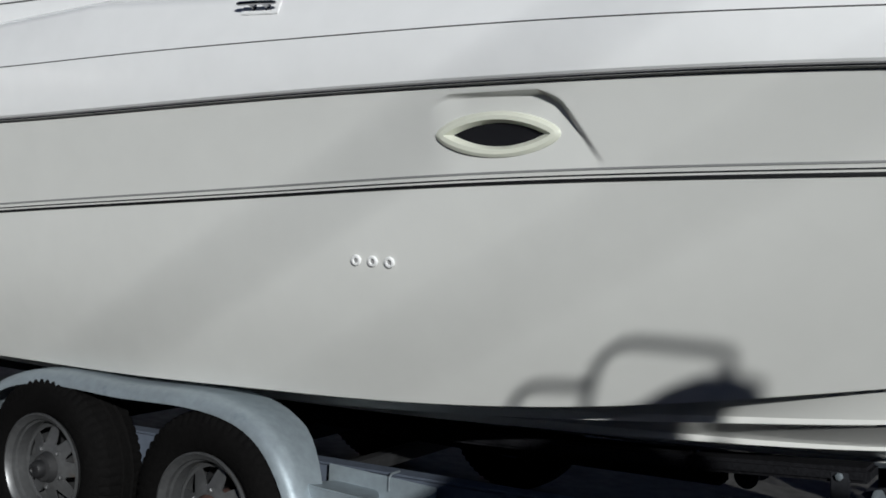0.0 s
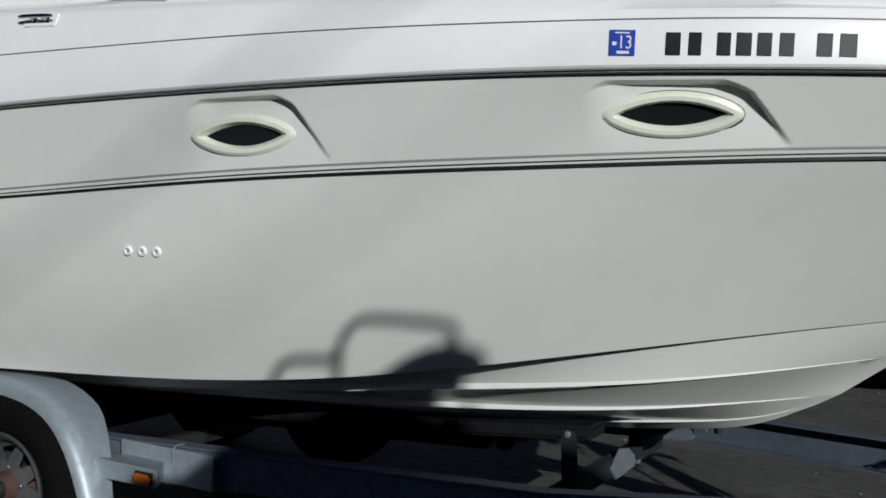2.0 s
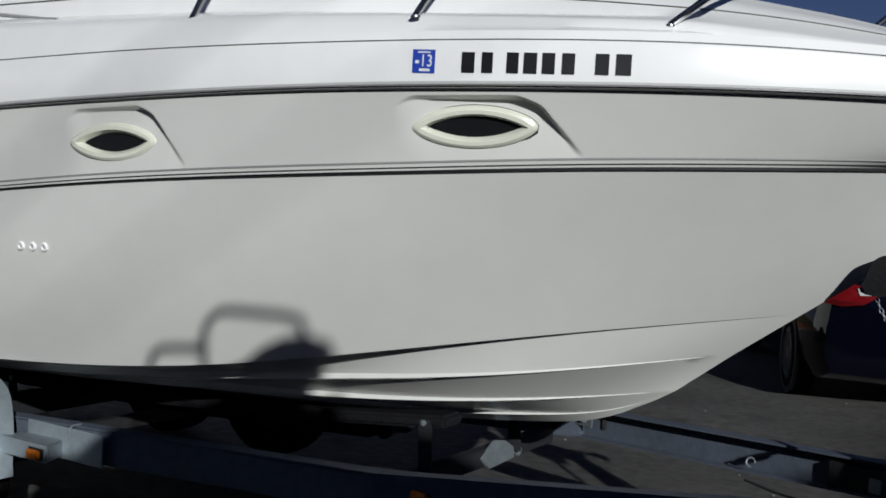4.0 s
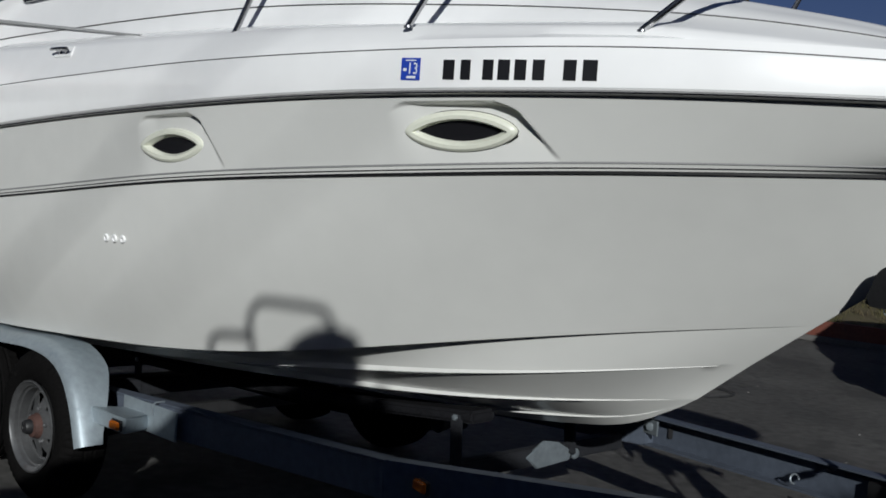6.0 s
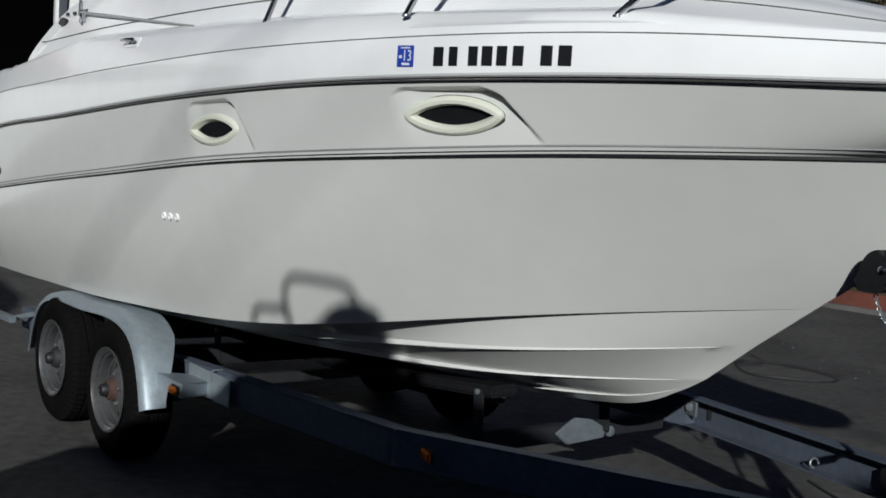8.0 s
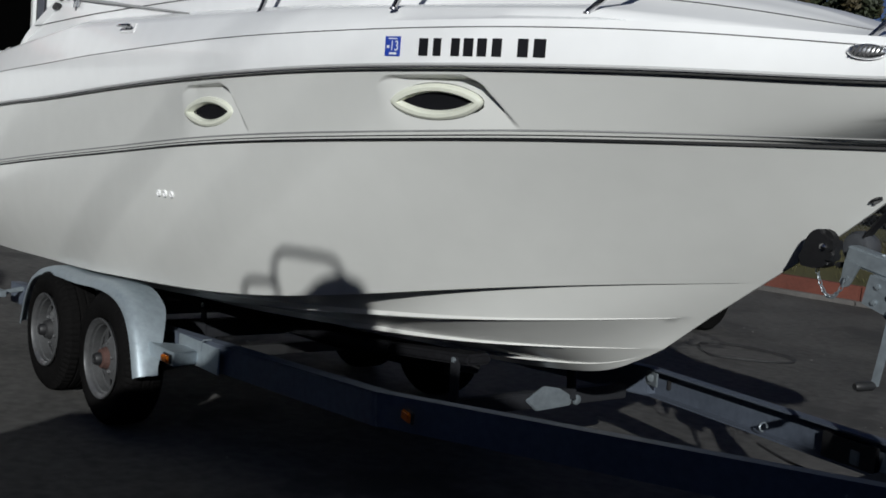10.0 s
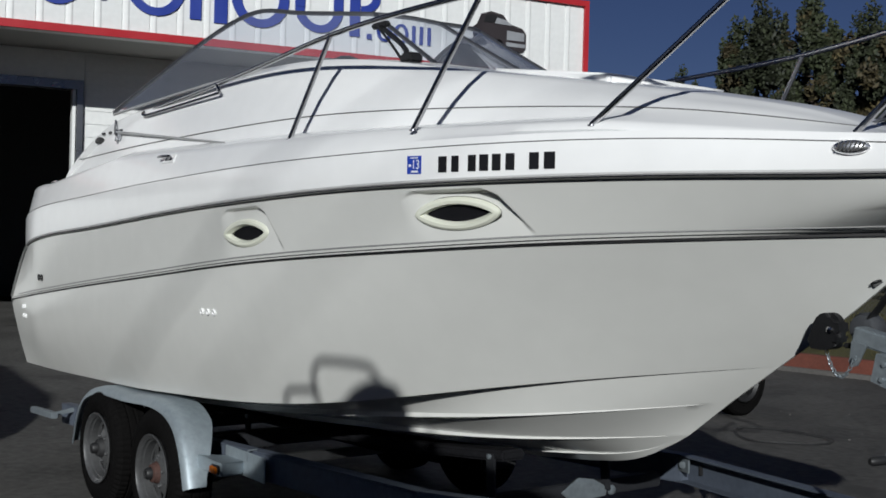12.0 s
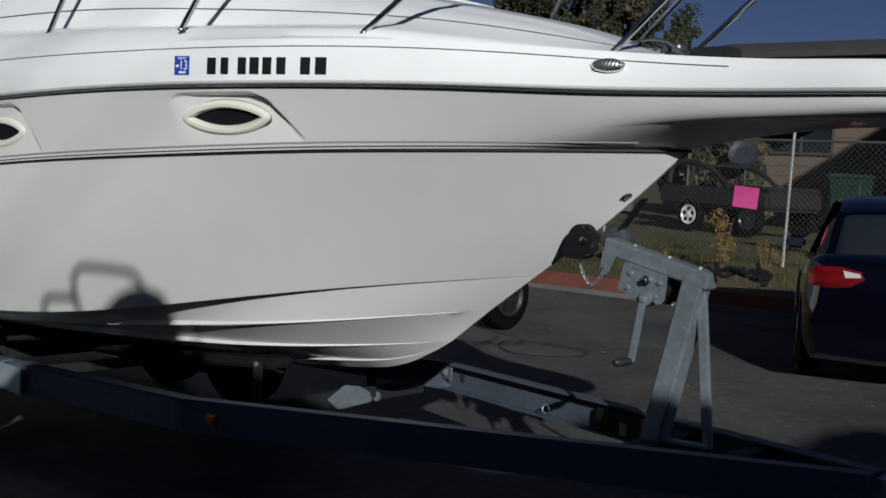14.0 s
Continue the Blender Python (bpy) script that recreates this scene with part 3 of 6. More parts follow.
# stern cleat on the aft corner
bm = bmesh.new()
for dx in (-0.025, 0.025):
    tube(bm, [(-2.13 + dx, -1.06, 1.985), (-2.13 + dx, -1.06, 2.03)], 0.008, 8)
tube(bm, smoothed([(-2.21, -1.06, 2.028), (-2.16, -1.06, 2.036), (-2.10, -1.06, 2.036), (-2.05, -1.06, 2.028)], 4), [0.005] + [0.009] * 11 + [0.005], 8)
part("stern_cleat", bm, STEEL, boat, "polished steel stern cleat")

# bow rail with its stanchions
RAIL = [(-0.57, -1.0, 2.430), (-0.1, -1.0, 2.468), (0.36, -1.0, 2.505), (0.95, -1.02, 2.550), (1.66, -1.06, 2.600), (2.66, -1.0, 2.640), (3.765, -0.64, 2.692), (4.3, -0.42, 2.70), (4.75, -0.24, 2.70), (4.93, 0, 2.70)]
half = smoothed(RAIL, 8)
bm = bmesh.new()
tube(bm, half + [Vector((p.x, -p.y, p.z)) for p in reversed(half[:-1])], 0.0125, 10)
bow_rail = part("bow_rail", bm, STEEL, boat, "polished stainless bow rail")
for a, b in (((1.465, -1.159, 2.136), (1.64, -1.062, 2.598)), ((2.324, -1.079, 2.132), (2.645, -1.003, 2.640)), ((3.043, -0.796, 2.128), (3.765, -0.64, 2.692)), ((3.79, -0.30, 2.09), (4.50, -0.325, 2.70))):
    for sg in (1, -1):
        bm = bmesh.new()
        inset = 0.13 if sg < 0 and a[0] > 3.5 else 0.0
        A, B = Vector((a[0], a[1] * sg - inset, a[2])), Vector((b[0], b[1] * sg - inset, b[2]))
        tube(bm, [A, B], 0.0115, 10)
        st = part("stanchion", bm, STEEL, bow_rail)
        bm = bmesh.new()
        disc(bm, A, (0, 0, 1), [(-0.006, 0.0155), (0.001, 0.015), (0.002, 0.012)], 14)
        part("foot", bm, BRUSHED, st)

# windshield: raked curved frame, panes, mullions
BASE_PTS = [(1.78, 0.0, 2.515), (1.58, -0.42, 2.545), (1.02, -0.80, 2.572), (0.1, -0.985, 2.515), (-1.18, -0.995, 2.455)]
TOP_PTS = [(1.02, 0.0, 2.880), (0.92, -0.36, 2.895), (0.48, -0.62, 2.932), (0.0, -0.76, 2.912), (-1.18, -0.995, 2.468)]


def resampled(pts, n=8):
    """A rounded line with n steps between each pair of corner points."""
    f = spline([(k, *p) for k, p in enumerate(pts)])
    return [Vector(f(k / n)) for k in range(n * (len(pts) - 1) + 1)]


BASE, TOP = resampled(BASE_PTS), resampled(TOP_PTS)
shield = empty("windshield")
shield.parent = boat
shield.matrix_parent_inverse = Matrix.Translation(-boat.location)


def mirrored(pts, sg):
    return [Vector((p.x, p.y * sg, p.z)) for p in pts]


bm = bmesh.new()
full_base = mirrored(BASE[::-1], 1) + mirrored(BASE[1:], -1)
full_top = mirrored(TOP[::-1], 1) + mirrored(TOP[1:], -1)
tube(bm, full_top, 0.013, 8)
part("frame", bm, BRUSHED, shield, "dark anodised windshield frame")
bm = bmesh.new()
tube(bm, full_base, 0.009, 8)
part("sill_trim", bm, GREY_LINE, shield, "grey windshield sill trim")
for sg in (1, -1):
    for i0, i1 in ((0, 8), (8, 32)):
        bm = bmesh.new()
        grid(bm, [mirrored([BASE[i], BASE[i].lerp(TOP[i], 0.5), TOP[i]], sg) for i in range(i0, i1 + 1)])
        pane = part("pane", bm, GLASS, shield, "tinted safety glass", smooth=60)
        pane.visible_shadow = False
    for i in (8,):
        bm = bmesh.new()
        tube(bm, mirrored([BASE[i], TOP[i]], sg), 0.012, 8)
        part("mullion", bm, BRUSHED, shield)
bm = bmesh.new()
tube(bm, [BASE[0], TOP[0]], 0.011, 8)
part("mullion", bm, BRUSHED, shield)

def cabin_side_y(x, z):
    s = deck_section(x)[0][8:]
    for a, b in zip(s, s[1:]):
        if a.z <= z <= b.z:
            return a.lerp(b, (z - a.z) / max(1e-6, b.z - a.z)).y
    return s[-1].y


# the rail turns back on itself at its aft end and is tied to the cabin side
RETURN = [(-0.58, 2.424), (-0.60, 2.412), (-0.57, 2.401), (-0.50, 2.403), (-0.015, 2.429), (0.442, 2.453)]
for sg in (1, -1):
    bm = bmesh.new()
    tube(bm, mirrored([Vector((x, min(-1.02, cabin_side_y(x, z) - 0.016), z)) for x, z in RETURN], sg), 0.0085, 8)
    part("rail_return", bm, STEEL, bow_rail, "lower tube of the rail's closed end")
    bm = bmesh.new()
    tube(bm, mirrored([Vector((0.435, -1.02, 2.453)), Vector((0.391, -1.02, 2.497))], sg), 0.0085, 8)
    part("rail_tie", bm, STEEL, bow_rail)

# wiper
bm = bmesh.new()
box(bm, (1.50, -0.52, 2.575), (0.10, 0.08, 0.05), bevel=0.012)
tube(bm, smoothed([(1.50, -0.52, 2.555), (1.42, -0.50, 2.63), (1.24, -0.47, 2.73), (1.12, -0.46, 2.80)], 4), 0.014, 8)
tube(bm, smoothed([(1.44, -0.54, 2.58), (1.33, -0.53, 2.67), (1.16, -0.50, 2.78)], 4), 0.007, 6)
box(bm, (1.15, -0.47, 2.79), (0.14, 0.035, 0.03), bevel=0.008)
part("wiper", bm, BLACK, boat, "black windshield wiper arm and motor")

# helm: dark steering wheel and dash behind the glass
bm = bmesh.new()
ringp = [Vector((0.72 + 0.05 * math.sin(t), -0.42 + 0.17 * math.cos(t), 2.50 + 0.17 * math.sin(t))) for t in [k * 2 * math.pi / 24 for k in range(25)]]
tube(bm, ringp, 0.014, 8, cap=False)
for k in (2, 10, 18):
    tube(bm, [ringp[k], Vector((0.72, -0.42, 2.50))], 0.01, 6)
part("steering_wheel", bm, BLACK, boat, "black steering wheel")
bm = bmesh.new()
box(bm, (0.98, 0, 2.46), (0.5, 1.3, 0.08), bevel=0.03)
part("dashboard", bm, DECK, boat, "white moulded helm dashboard")

# foredeck hatch
bm = bmesh.new()
prism(bm, [Vector((1.95 + 0.87 * a, 0.42 * b, 2.489 - 0.040 * a - 0.075 * a * a)) for a, b in ((0, -0.9), (0.08, -1), (0.85, -0.85), (0.97, -0.6), (1, -0.3), (1, 0.3), (0.97, 0.6), (0.85, 0.85), (0.08, 1), (0, 0.9))], (0, 0, -0.07))
bmesh.ops.bevel(bm, geom=bm.edges[:], offset=0.01, segments=2, affect="EDGES")
part("deck_hatch", bm, DECK, boat, "low white foredeck hatch")

# windlass and anchor tackle on the foredeck
bm = bmesh.new()
for x in (3.72, 3.80, 3.88):
    disc(bm, (x, 0.0, 2.138), (0, -1, 0), [(-0.03, 0.012), (-0.025, 0.019), (0.025, 0.019), (0.03, 0.012)], 16)
tube(bm, smoothed([(3.62, -0.06, 2.11), (3.68, -0.06, 2.142), (3.90, -0.06, 2.134), (3.94, -0.06, 2.09)], 5), 0.006, 8)
part("windlass", bm, BRUSHED, boat, "chrome anchor windlass")
bm = bmesh.new()
box(bm, (4.02, 0.02, 2.115), (0.16, 0.10, 0.045), bevel=0.010)
part("anchor_chock", bm, BLACK, boat, "black anchor chock")

# bow eye
bm = bmesh.new()
tube(bm, smoothed([(3.708, -0.036, 1.576), (3.712, -0.052, 1.579), (3.730, -0.052, 1.590), (3.736, -0.030, 1.593)], 4), 0.0042, 8)
box(bm, (3.722, -0.030, 1.584), (0.036, 0.008, 0.018), pose(0, 0, 0, 0, -36, 38), 0.003)
part("bow_eye", bm, BLACK_RUBBER, boat, "dark bow eye bolt")

# folded aerial, vent and lettering shown as bars on the coaming
AERIAL = [(-0.93 + 0.12 * k, 2.318 - 0.0113 * k, 0.011 - 0.0005 * k) for k in range(15)]
bm = bmesh.new()
tube(bm, [(x, cabin_side_y(x, z) - r - 0.004, z) for x, z, r in AERIAL], [r for x, z, r in AERIAL], 8)
aerial = part("folded_aerial", bm, GREY_LINE, boat, "grey whip aerial folded along the side deck")
bm = bmesh.new()
ay = cabin_side_y(-0.95, 2.318)
disc(bm, (-0.95, ay - 0.012, 2.318), (0, -1, 0.2), [(-0.03, 0.024), (0.012, 0.022), (0.022, 0.014)], 14)
box(bm, (-0.93, ay - 0.008, 2.275), (0.030, 0.03, 0.07), bevel=0.006)
tube(bm, [(-0.985, ay - 0.02, 2.318), (-0.975, ay - 0.02, 2.40)], 0.006, 8)
for dx in (-0.02, 0.02, 0.05):
    tube(bm, [(-0.93 + dx, ay - 0.02, 2.325), (-0.93 + dx, ay - 0.03, 2.265)], 0.005, 6)
part("ratchet_mount", bm, BRUSHED, aerial, "dark metal ratchet mount")
bm = bmesh.new()
rows = [[Vector((-1.27 + 0.062 * a * math.cos(t), cabin_side_y(-1.27, 2.287) - 0.004 - h, 2.287 + 0.022 * a * math.sin(t))) for t in [k * math.pi / 10 for k in range(20)]] for a, h in ((1, -0.02), (1, 0.006), (0.7, 0.008))]
v = grid(bm, rows, close=True)
bm.faces.new(v[-1])
part("oval_vent", bm, BLACK, boat, "black oval vent")
for k in range(6):
    bm = bmesh.new()
    lx, lz = -1.36 + 0.085 * k, 2.318 + 0.003 * k
    box(bm, (lx, cabin_side_y(lx, lz) - 0.002, lz), (0.040, 0.010, 0.016), bevel=0.001)
    part("lettering_bar", bm, LETTER, boat)

# ------------------------------------------------------------------ trailer
trailer = empty("trailer", "galvanised tandem axle boat trailer", "trailer")


def frame_top(x):
    return 0.545 + 0.048 * (x - 0.62)


def channel(bm, a, b, h, w, t, sgn):
    """A folded channel from a to b, its web outside and its lips turned inward."""
    sec = [(0, 0), (w, 0), (w, -t), (t, -t), (t, t - h), (w, t - h), (w, -h), (0, -h)]
    rows = [[Vector(p) + Vector((0, sgn * y, z)) for y, z in sec] for p in (a, b)]
    vs = grid(bm, rows, close=True)
    bm.faces.new(vs[0])
    bm.faces.new(list(reversed(vs[1])))


def tongue_y(x):
    return 0.83 - 0.31 * (x - 2.12)


for sgn in (1, -1):
    bm = bmesh.new()
    beam(bm, (-2.35, -0.87 * sgn, frame_top(-2.35) - 0.07), (2.13, -0.83 * sgn, frame_top(2.13) - 0.07), 0.07, 0.14)
    # folded lips of the channel
    beam(bm, (-2.35, -0.872 * sgn, frame_top(-2.35) + 0.002), (2.13, -0.832 * sgn, frame_top(2.13) + 0.002), 0.074, 0.008, 0.002)
    part("side_beam", bm, BEAM, trailer, "grey steel channel beam")
    bm = bmesh.new()
    channel(bm, (2.09, -0.870 * sgn, frame_top(2.1) + 0.004), (4.72, -(tongue_y(4.72) + 0.038) * sgn, frame_top(4.72) + 0.004), 0.14, 0.066, 0.008, sgn)
    part("tongue_beam", bm, BEAM, trailer, "grey steel channel beam")
# crossmembers under the hull, their shade painted in as dark colour
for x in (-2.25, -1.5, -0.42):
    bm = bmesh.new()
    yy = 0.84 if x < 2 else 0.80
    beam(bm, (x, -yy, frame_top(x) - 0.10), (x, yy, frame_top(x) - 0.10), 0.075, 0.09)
    part("crossmember", bm, SHADED_STEEL, trailer)
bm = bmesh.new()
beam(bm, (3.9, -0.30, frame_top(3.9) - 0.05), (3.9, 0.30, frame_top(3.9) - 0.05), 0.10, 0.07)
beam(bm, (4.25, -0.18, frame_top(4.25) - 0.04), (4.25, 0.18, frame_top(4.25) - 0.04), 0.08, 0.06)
part("crossmember", bm, SHADED_STEEL, trailer)
bm = bmesh.new()
beam(bm, (4.6, 0, frame_top(4.6) - 0.06), (5.45, 0, frame_top(5.45) - 0.06), 0.09, 0.10)
box(bm, (5.5, 0, frame_top(5.5) - 0.05), (0.22, 0.10, 0.08), bevel=0.02)
part("coupler", bm, GALV, trailer, "galvanised ball coupler")


def wheel_tyre():
    bm = bmesh.new()
    prof = [(-0.09, 0.198), (-0.105, 0.225), (-0.108, 0.27), (-0.098, 0.312), (-0.075, 0.338), (-0.03, 0.342), (-0.026, 0.334), (-0.018, 0.334), (-0.014, 0.342), (0.014, 0.342), (0.018, 0.334), (0.026, 0.334), (0.03, 0.342), (0.075, 0.338), (0.098, 0.312), (0.105, 0.285), (0.106, 0.282), (0.109, 0.27), (0.106, 0.225), (0.09, 0.198)]
    n = 180
    rows = []
    for h, r in prof:
        cut = 0.009 if abs(h) in (0.075, 0.098) else 0.0
        rows.append([Vector(((r - cut * (k % 3 == 0)) * math.sin(2 * math.pi * k / n), -h, (r - cut * (k % 3 == 0)) * math.cos(2 * math.pi * k / n))) for k in range(n)])
    grid(bm, rows, close=True)
    return finish(bm, "tyre", TYRE, 30)


def rim_face():
    """The pressed disc with its triangular slots, domed outward."""
    bm = bmesh.new()
    radii = (0.040, 0.062, 0.076, 0.090, 0.118, 0.146, 0.155, 0.172)
    rows = []
    for r in radii:
        half = 0.07 + 0.21 * min(1, max(0, (r - 0.090) / 0.056))
        row = []
        for k in range(8):
            c = k * math.pi / 4
            row += [bm.verts.new((r * math.cos(c + d), r * math.sin(c + d), 0)) for d in (-math.pi / 8, -half, 0, half)]
        rows.append(row)
    for q, (a, b) in enumerate(zip(rows, rows[1:])):
        for i in range(32):
            if q in (3, 4) and i % 4 in (1, 2):
                continue
            j = (i + 1) % 32
            bm.faces.new((a[i], a[j], b[j], b[i]))
    for v in bm.verts:
        r = v.co.length
        v.co.z = 0.035 - 0.045 * min(1, max(0, (r - 0.06) / 0.11)) + 0.012 * math.exp(-(((r - 0.16) / 0.012) ** 2))
    o = bmesh.ops.extrude_face_region(bm, geom=bm.faces[:])
    bmesh.ops.translate(bm, vec=(0, 0, -0.006), verts=[g for g in o["geom"] if isinstance(g, bmesh.types.BMVert)])
    bmesh.ops.transform(bm, matrix=Matrix.Rotation(radians(90), 4, "X"), verts=bm.verts)
    bmesh.ops.translate(bm, vec=(0, -0.042, 0), verts=bm.verts)
    # barrel and bead lip
    disc_rows = [(-0.09, 0.186), (0.0, 0.170), (0.05, 0.172), (0.085, 0.190), (0.10, 0.200), (0.105, 0.206), (0.112, 0.205), (0.113, 0.199), (0.104, 0.192), (0.096, 0.180), (0.082, 0.178), (0.078, 0.170), (0.045, 0.166), (-0.085, 0.178)]
    n = 48
    rows = [[Vector((r * math.cos(t), -h, r * math.sin(t))) for t in [k * 2 * math.pi / n for k in range(n)]] for h, r in disc_rows]
    grid(bm, rows, close=True)
    return finish(bm, "rim", RIM, 30)


def hub_meshes():
    bm = bmesh.new()
    disc(bm, (0, 0, 0), (0, -1, 0), [(0.0, 0.060), (0.128, 0.059), (0.136, 0.055), (0.156, 0.048), (0.160, 0.036)], 24)
    a = finish(bm, "hub", RUST, 30)
    bm = bmesh.new()
    disc(bm, (0, 0, 0), (0, -1, 0), [(0.150, 0.034), (0.180, 0.032), (0.190, 0.026), (0.193, 0.014), (0.189, 0.010)], 24)
    b = finish(bm, "grease_cap", BLACK, 30)
    bm = bmesh.new()
    disc(bm, (0, 0, 0), (0, -1, 0), [(0.085, 0.010), (0.106, 0.010), (0.110, 0.006)], 6)
    c = finish(bm, "lug_nut", RIM, 30)
    bm = bmesh.new()
    disc(bm, (0, 0, 0), (0, -1, 0), [(-0.07, 0.165), (-0.02, 0.165)], 32)
    d = finish(bm, "brake_drum", BLACK_RUBBER, 30)
    return a, b, c, d


ME_TYRE, ME_RIM = wheel_tyre(), rim_face()
ME_HUB, ME_CAP, ME_NUT, ME_DRUM = hub_meshes()
ME_HUB_DARK = ME_HUB.copy()
ME_HUB_DARK.materials[0] = BLACK_RUBBER
for x in (0.07, -0.785):
    for sgn in (1, -1):
        w = new("wheel")
        w.parent = trailer
        w["label"] = "silver spoked trailer wheel with worn tyre"
        w.matrix_basis = pose(x, -1.092 * sgn, 0.36, 0, 20 if x < 0 else -12, 0 if sgn == 1 else 180) @ Matrix.Scale(1.053, 4)
        for nm, me in (("tyre", ME_TYRE), ("rim", ME_RIM), ("hub", ME_HUB_DARK if x < 0 else ME_HUB), ("grease_cap", ME_CAP), ("brake_drum", ME_DRUM)):
            o = new(nm, me)
            o.parent = w
            o.location = (0, 0.052 if nm in ("hub", "grease_cap", "brake_drum") else 0, 0)
        for k in range(5):
            o = new("lug_nut", ME_NUT)
            o.parent = w
            a = 2 * math.pi * k / 5
            o.location = (0.075 * math.cos(a), 0.026, 0.075 * math.sin(a))
    bm = bmesh.new()
    beam(bm, (x, -0.96, 0.36), (x, 0.96, 0.36), 0.06, 0.06)
    part("axle", bm, BLACK_RUBBER, trailer, "dark steel axle")
for sgn in (1, -1):
    for x in (0.07, -0.785):
        bm = bmesh.new()
        for k in range(3):
            L = 0.40 - 0.09 * k
            tube(bm, smoothed([(x - L, -0.86 * sgn, 0.40 - 0.02 * k), (x, -0.86 * sgn, 0.33 - 0.02 * k), (x + L, -0.86 * sgn, 0.40 - 0.02 * k)], 5), 0.014, 6)
        part("leaf_spring", bm, BLACK_RUBBER, trailer)


def fender(sgn):
    bm = bmesh.new()
    outl = smoothed([(-1.33, 0, 0.32), (-1.28, 0, 0.46), (-1.16, 0, 0.625), (-0.94, 0, 0.718), (-0.40, 0, 0.746), (0.05, 0, 0.762), (0.28, 0, 0.705), (0.435, 0, 0.555), (0.530, 0, 0.360)], 6)
    rows = []
    for i, p in enumerate(outl):
        d = (outl[min(i + 1, len(outl) - 1)] - outl[max(i - 1, 0)]).normalized()
        n = Vector((-d.z, 0, d.x))
        foot = min(1, max(0, (i / (len(outl) - 1) - 0.84) / 0.15))
        inner = -0.970 - 0.115 * foot
        tuck = 0.034 - 0.014 * foot
        rows.append([p + Vector((0, y * sgn, 0)) + n * o for y, o in ((inner, -0.006), (inner, 0.0), (tuck - 1.150, 0.0), (tuck - 1.192, -0.008), (tuck - 1.214, -0.028), (tuck - 1.219, -0.052), (tuck - 1.213, -0.052), (tuck - 1.208, -0.03), (tuck - 1.188, -0.014), (tuck - 1.150, -0.006))])
    vs = grid(bm, rows, close=True)
    bm.faces.new(list(reversed(vs[0])))
    bm.faces.new(vs[-1])
    part("fender", bm, FENDER, trailer, "pale galvanised tandem fender", smooth=40)
    # step bracket in front of it, carrying the amber marker
    bm = bmesh.new()
    prism(bm, [Vector((x, y * sgn, z)) for x, y, z in ((0.42, -0.90, 0.490), (0.42, -1.112, 0.522), (0.755, -1.112, 0.522), (0.60, -0.90, 0.490))], (0, 0, -0.068))
    bmesh.ops.bevel(bm, geom=bm.edges[:], offset=0.006, segments=2, affect="EDGES")
    br = part("fender_step", bm, FENDER, trailer, "pale steel fender step")
    bm = bmesh.new()
    box(bm, (0.615, -0.909 * sgn, 0.480), (0.45, 0.008, 0.132), None, 0.003)
    part("side_plate", bm, FENDER, br)
    marker(0.700, -1.116, 0.486, 0.072, 0.038, sgn, br, 0)


def marker(x, y, z, w, h, sgn, parent, yaw):
    m = pose(x, y * sgn, z, 0, 0, yaw * sgn)
    bm = bmesh.new()
    box(bm, (0, -0.004 * sgn, 0), (w * 1.15, 0.012, h * 1.3), bevel=0.004)
    b = part("marker_base", placed(bm, m), BLACK, parent, "black marker lamp base")
    bm = bmesh.new()
    box(bm, (0, -0.016 * sgn, 0), (w, 0.018, h), bevel=0.006)
    part("amber_lens", placed(bm, m), AMBER, b, "amber marker lens")


for sgn in (1, -1):
    fender(sgn)
    marker(2.288, -0.818, 0.560, 0.085, 0.04, sgn, trailer, -17)
    # U-bolt strap over the beam
    bm = bmesh.new()
    tube(bm, [(0.655, -0.918 * sgn, 0.50), (0.655, -0.918 * sgn, 0.548), (0.655, -0.905 * sgn, 0.557), (0.655, -0.86 * sgn, 0.557)], 0.0045, 8)
    part("u_bolt", bm, GALV, trailer)
    # bunk, its carpet and posts
    bunk = [Vector((x, -0.30 * sgn, z)) for x, z in ((-2.3, 0.495), (0.4, 0.575), (1.5, 0.655), (2.09, 0.718))]
    bm = bmesh.new()
    for a, b in zip(bunk, bunk[1:]):
        beam(bm, a, b, 0.14, 0.05, 0.012)
    part("bunk", bm, CARPET, trailer, "dark carpeted bunk board")
    for x in (-2.25, -1.5, -0.42, 2.0):
        bm = bmesh.new()
        zt = float(np.interp(x, [p.x for p in bunk], [p.z for p in bunk]))
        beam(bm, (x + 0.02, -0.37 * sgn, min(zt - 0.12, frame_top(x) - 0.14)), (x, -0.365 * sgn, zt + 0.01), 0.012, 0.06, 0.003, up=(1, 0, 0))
        post = part("bunk_post", bm, SHADED_STEEL, trailer)
        bm = bmesh.new()
        disc(bm, (x, -0.368 * sgn, zt - 0.005), (0, -sgn, 0), [(0.0, 0.013), (0.012, 0.013), (0.014, 0.008)], 6)
        part("bolt", bm, GALV, post)
    # tail bar
    bm = bmesh.new()
    beam(bm, (-2.45, -1.08 * sgn, 0.362), (-2.02, -1.06 * sgn, 0.372), 0.05, 0.045)
    beam(bm, (-2.1, -1.06 * sgn, 0.365), (-2.1, -0.86 * sgn, 0.40), 0.03, 0.03)
    part("tail_bar", bm, GALV, trailer, "dull galvanised tail lamp bar")
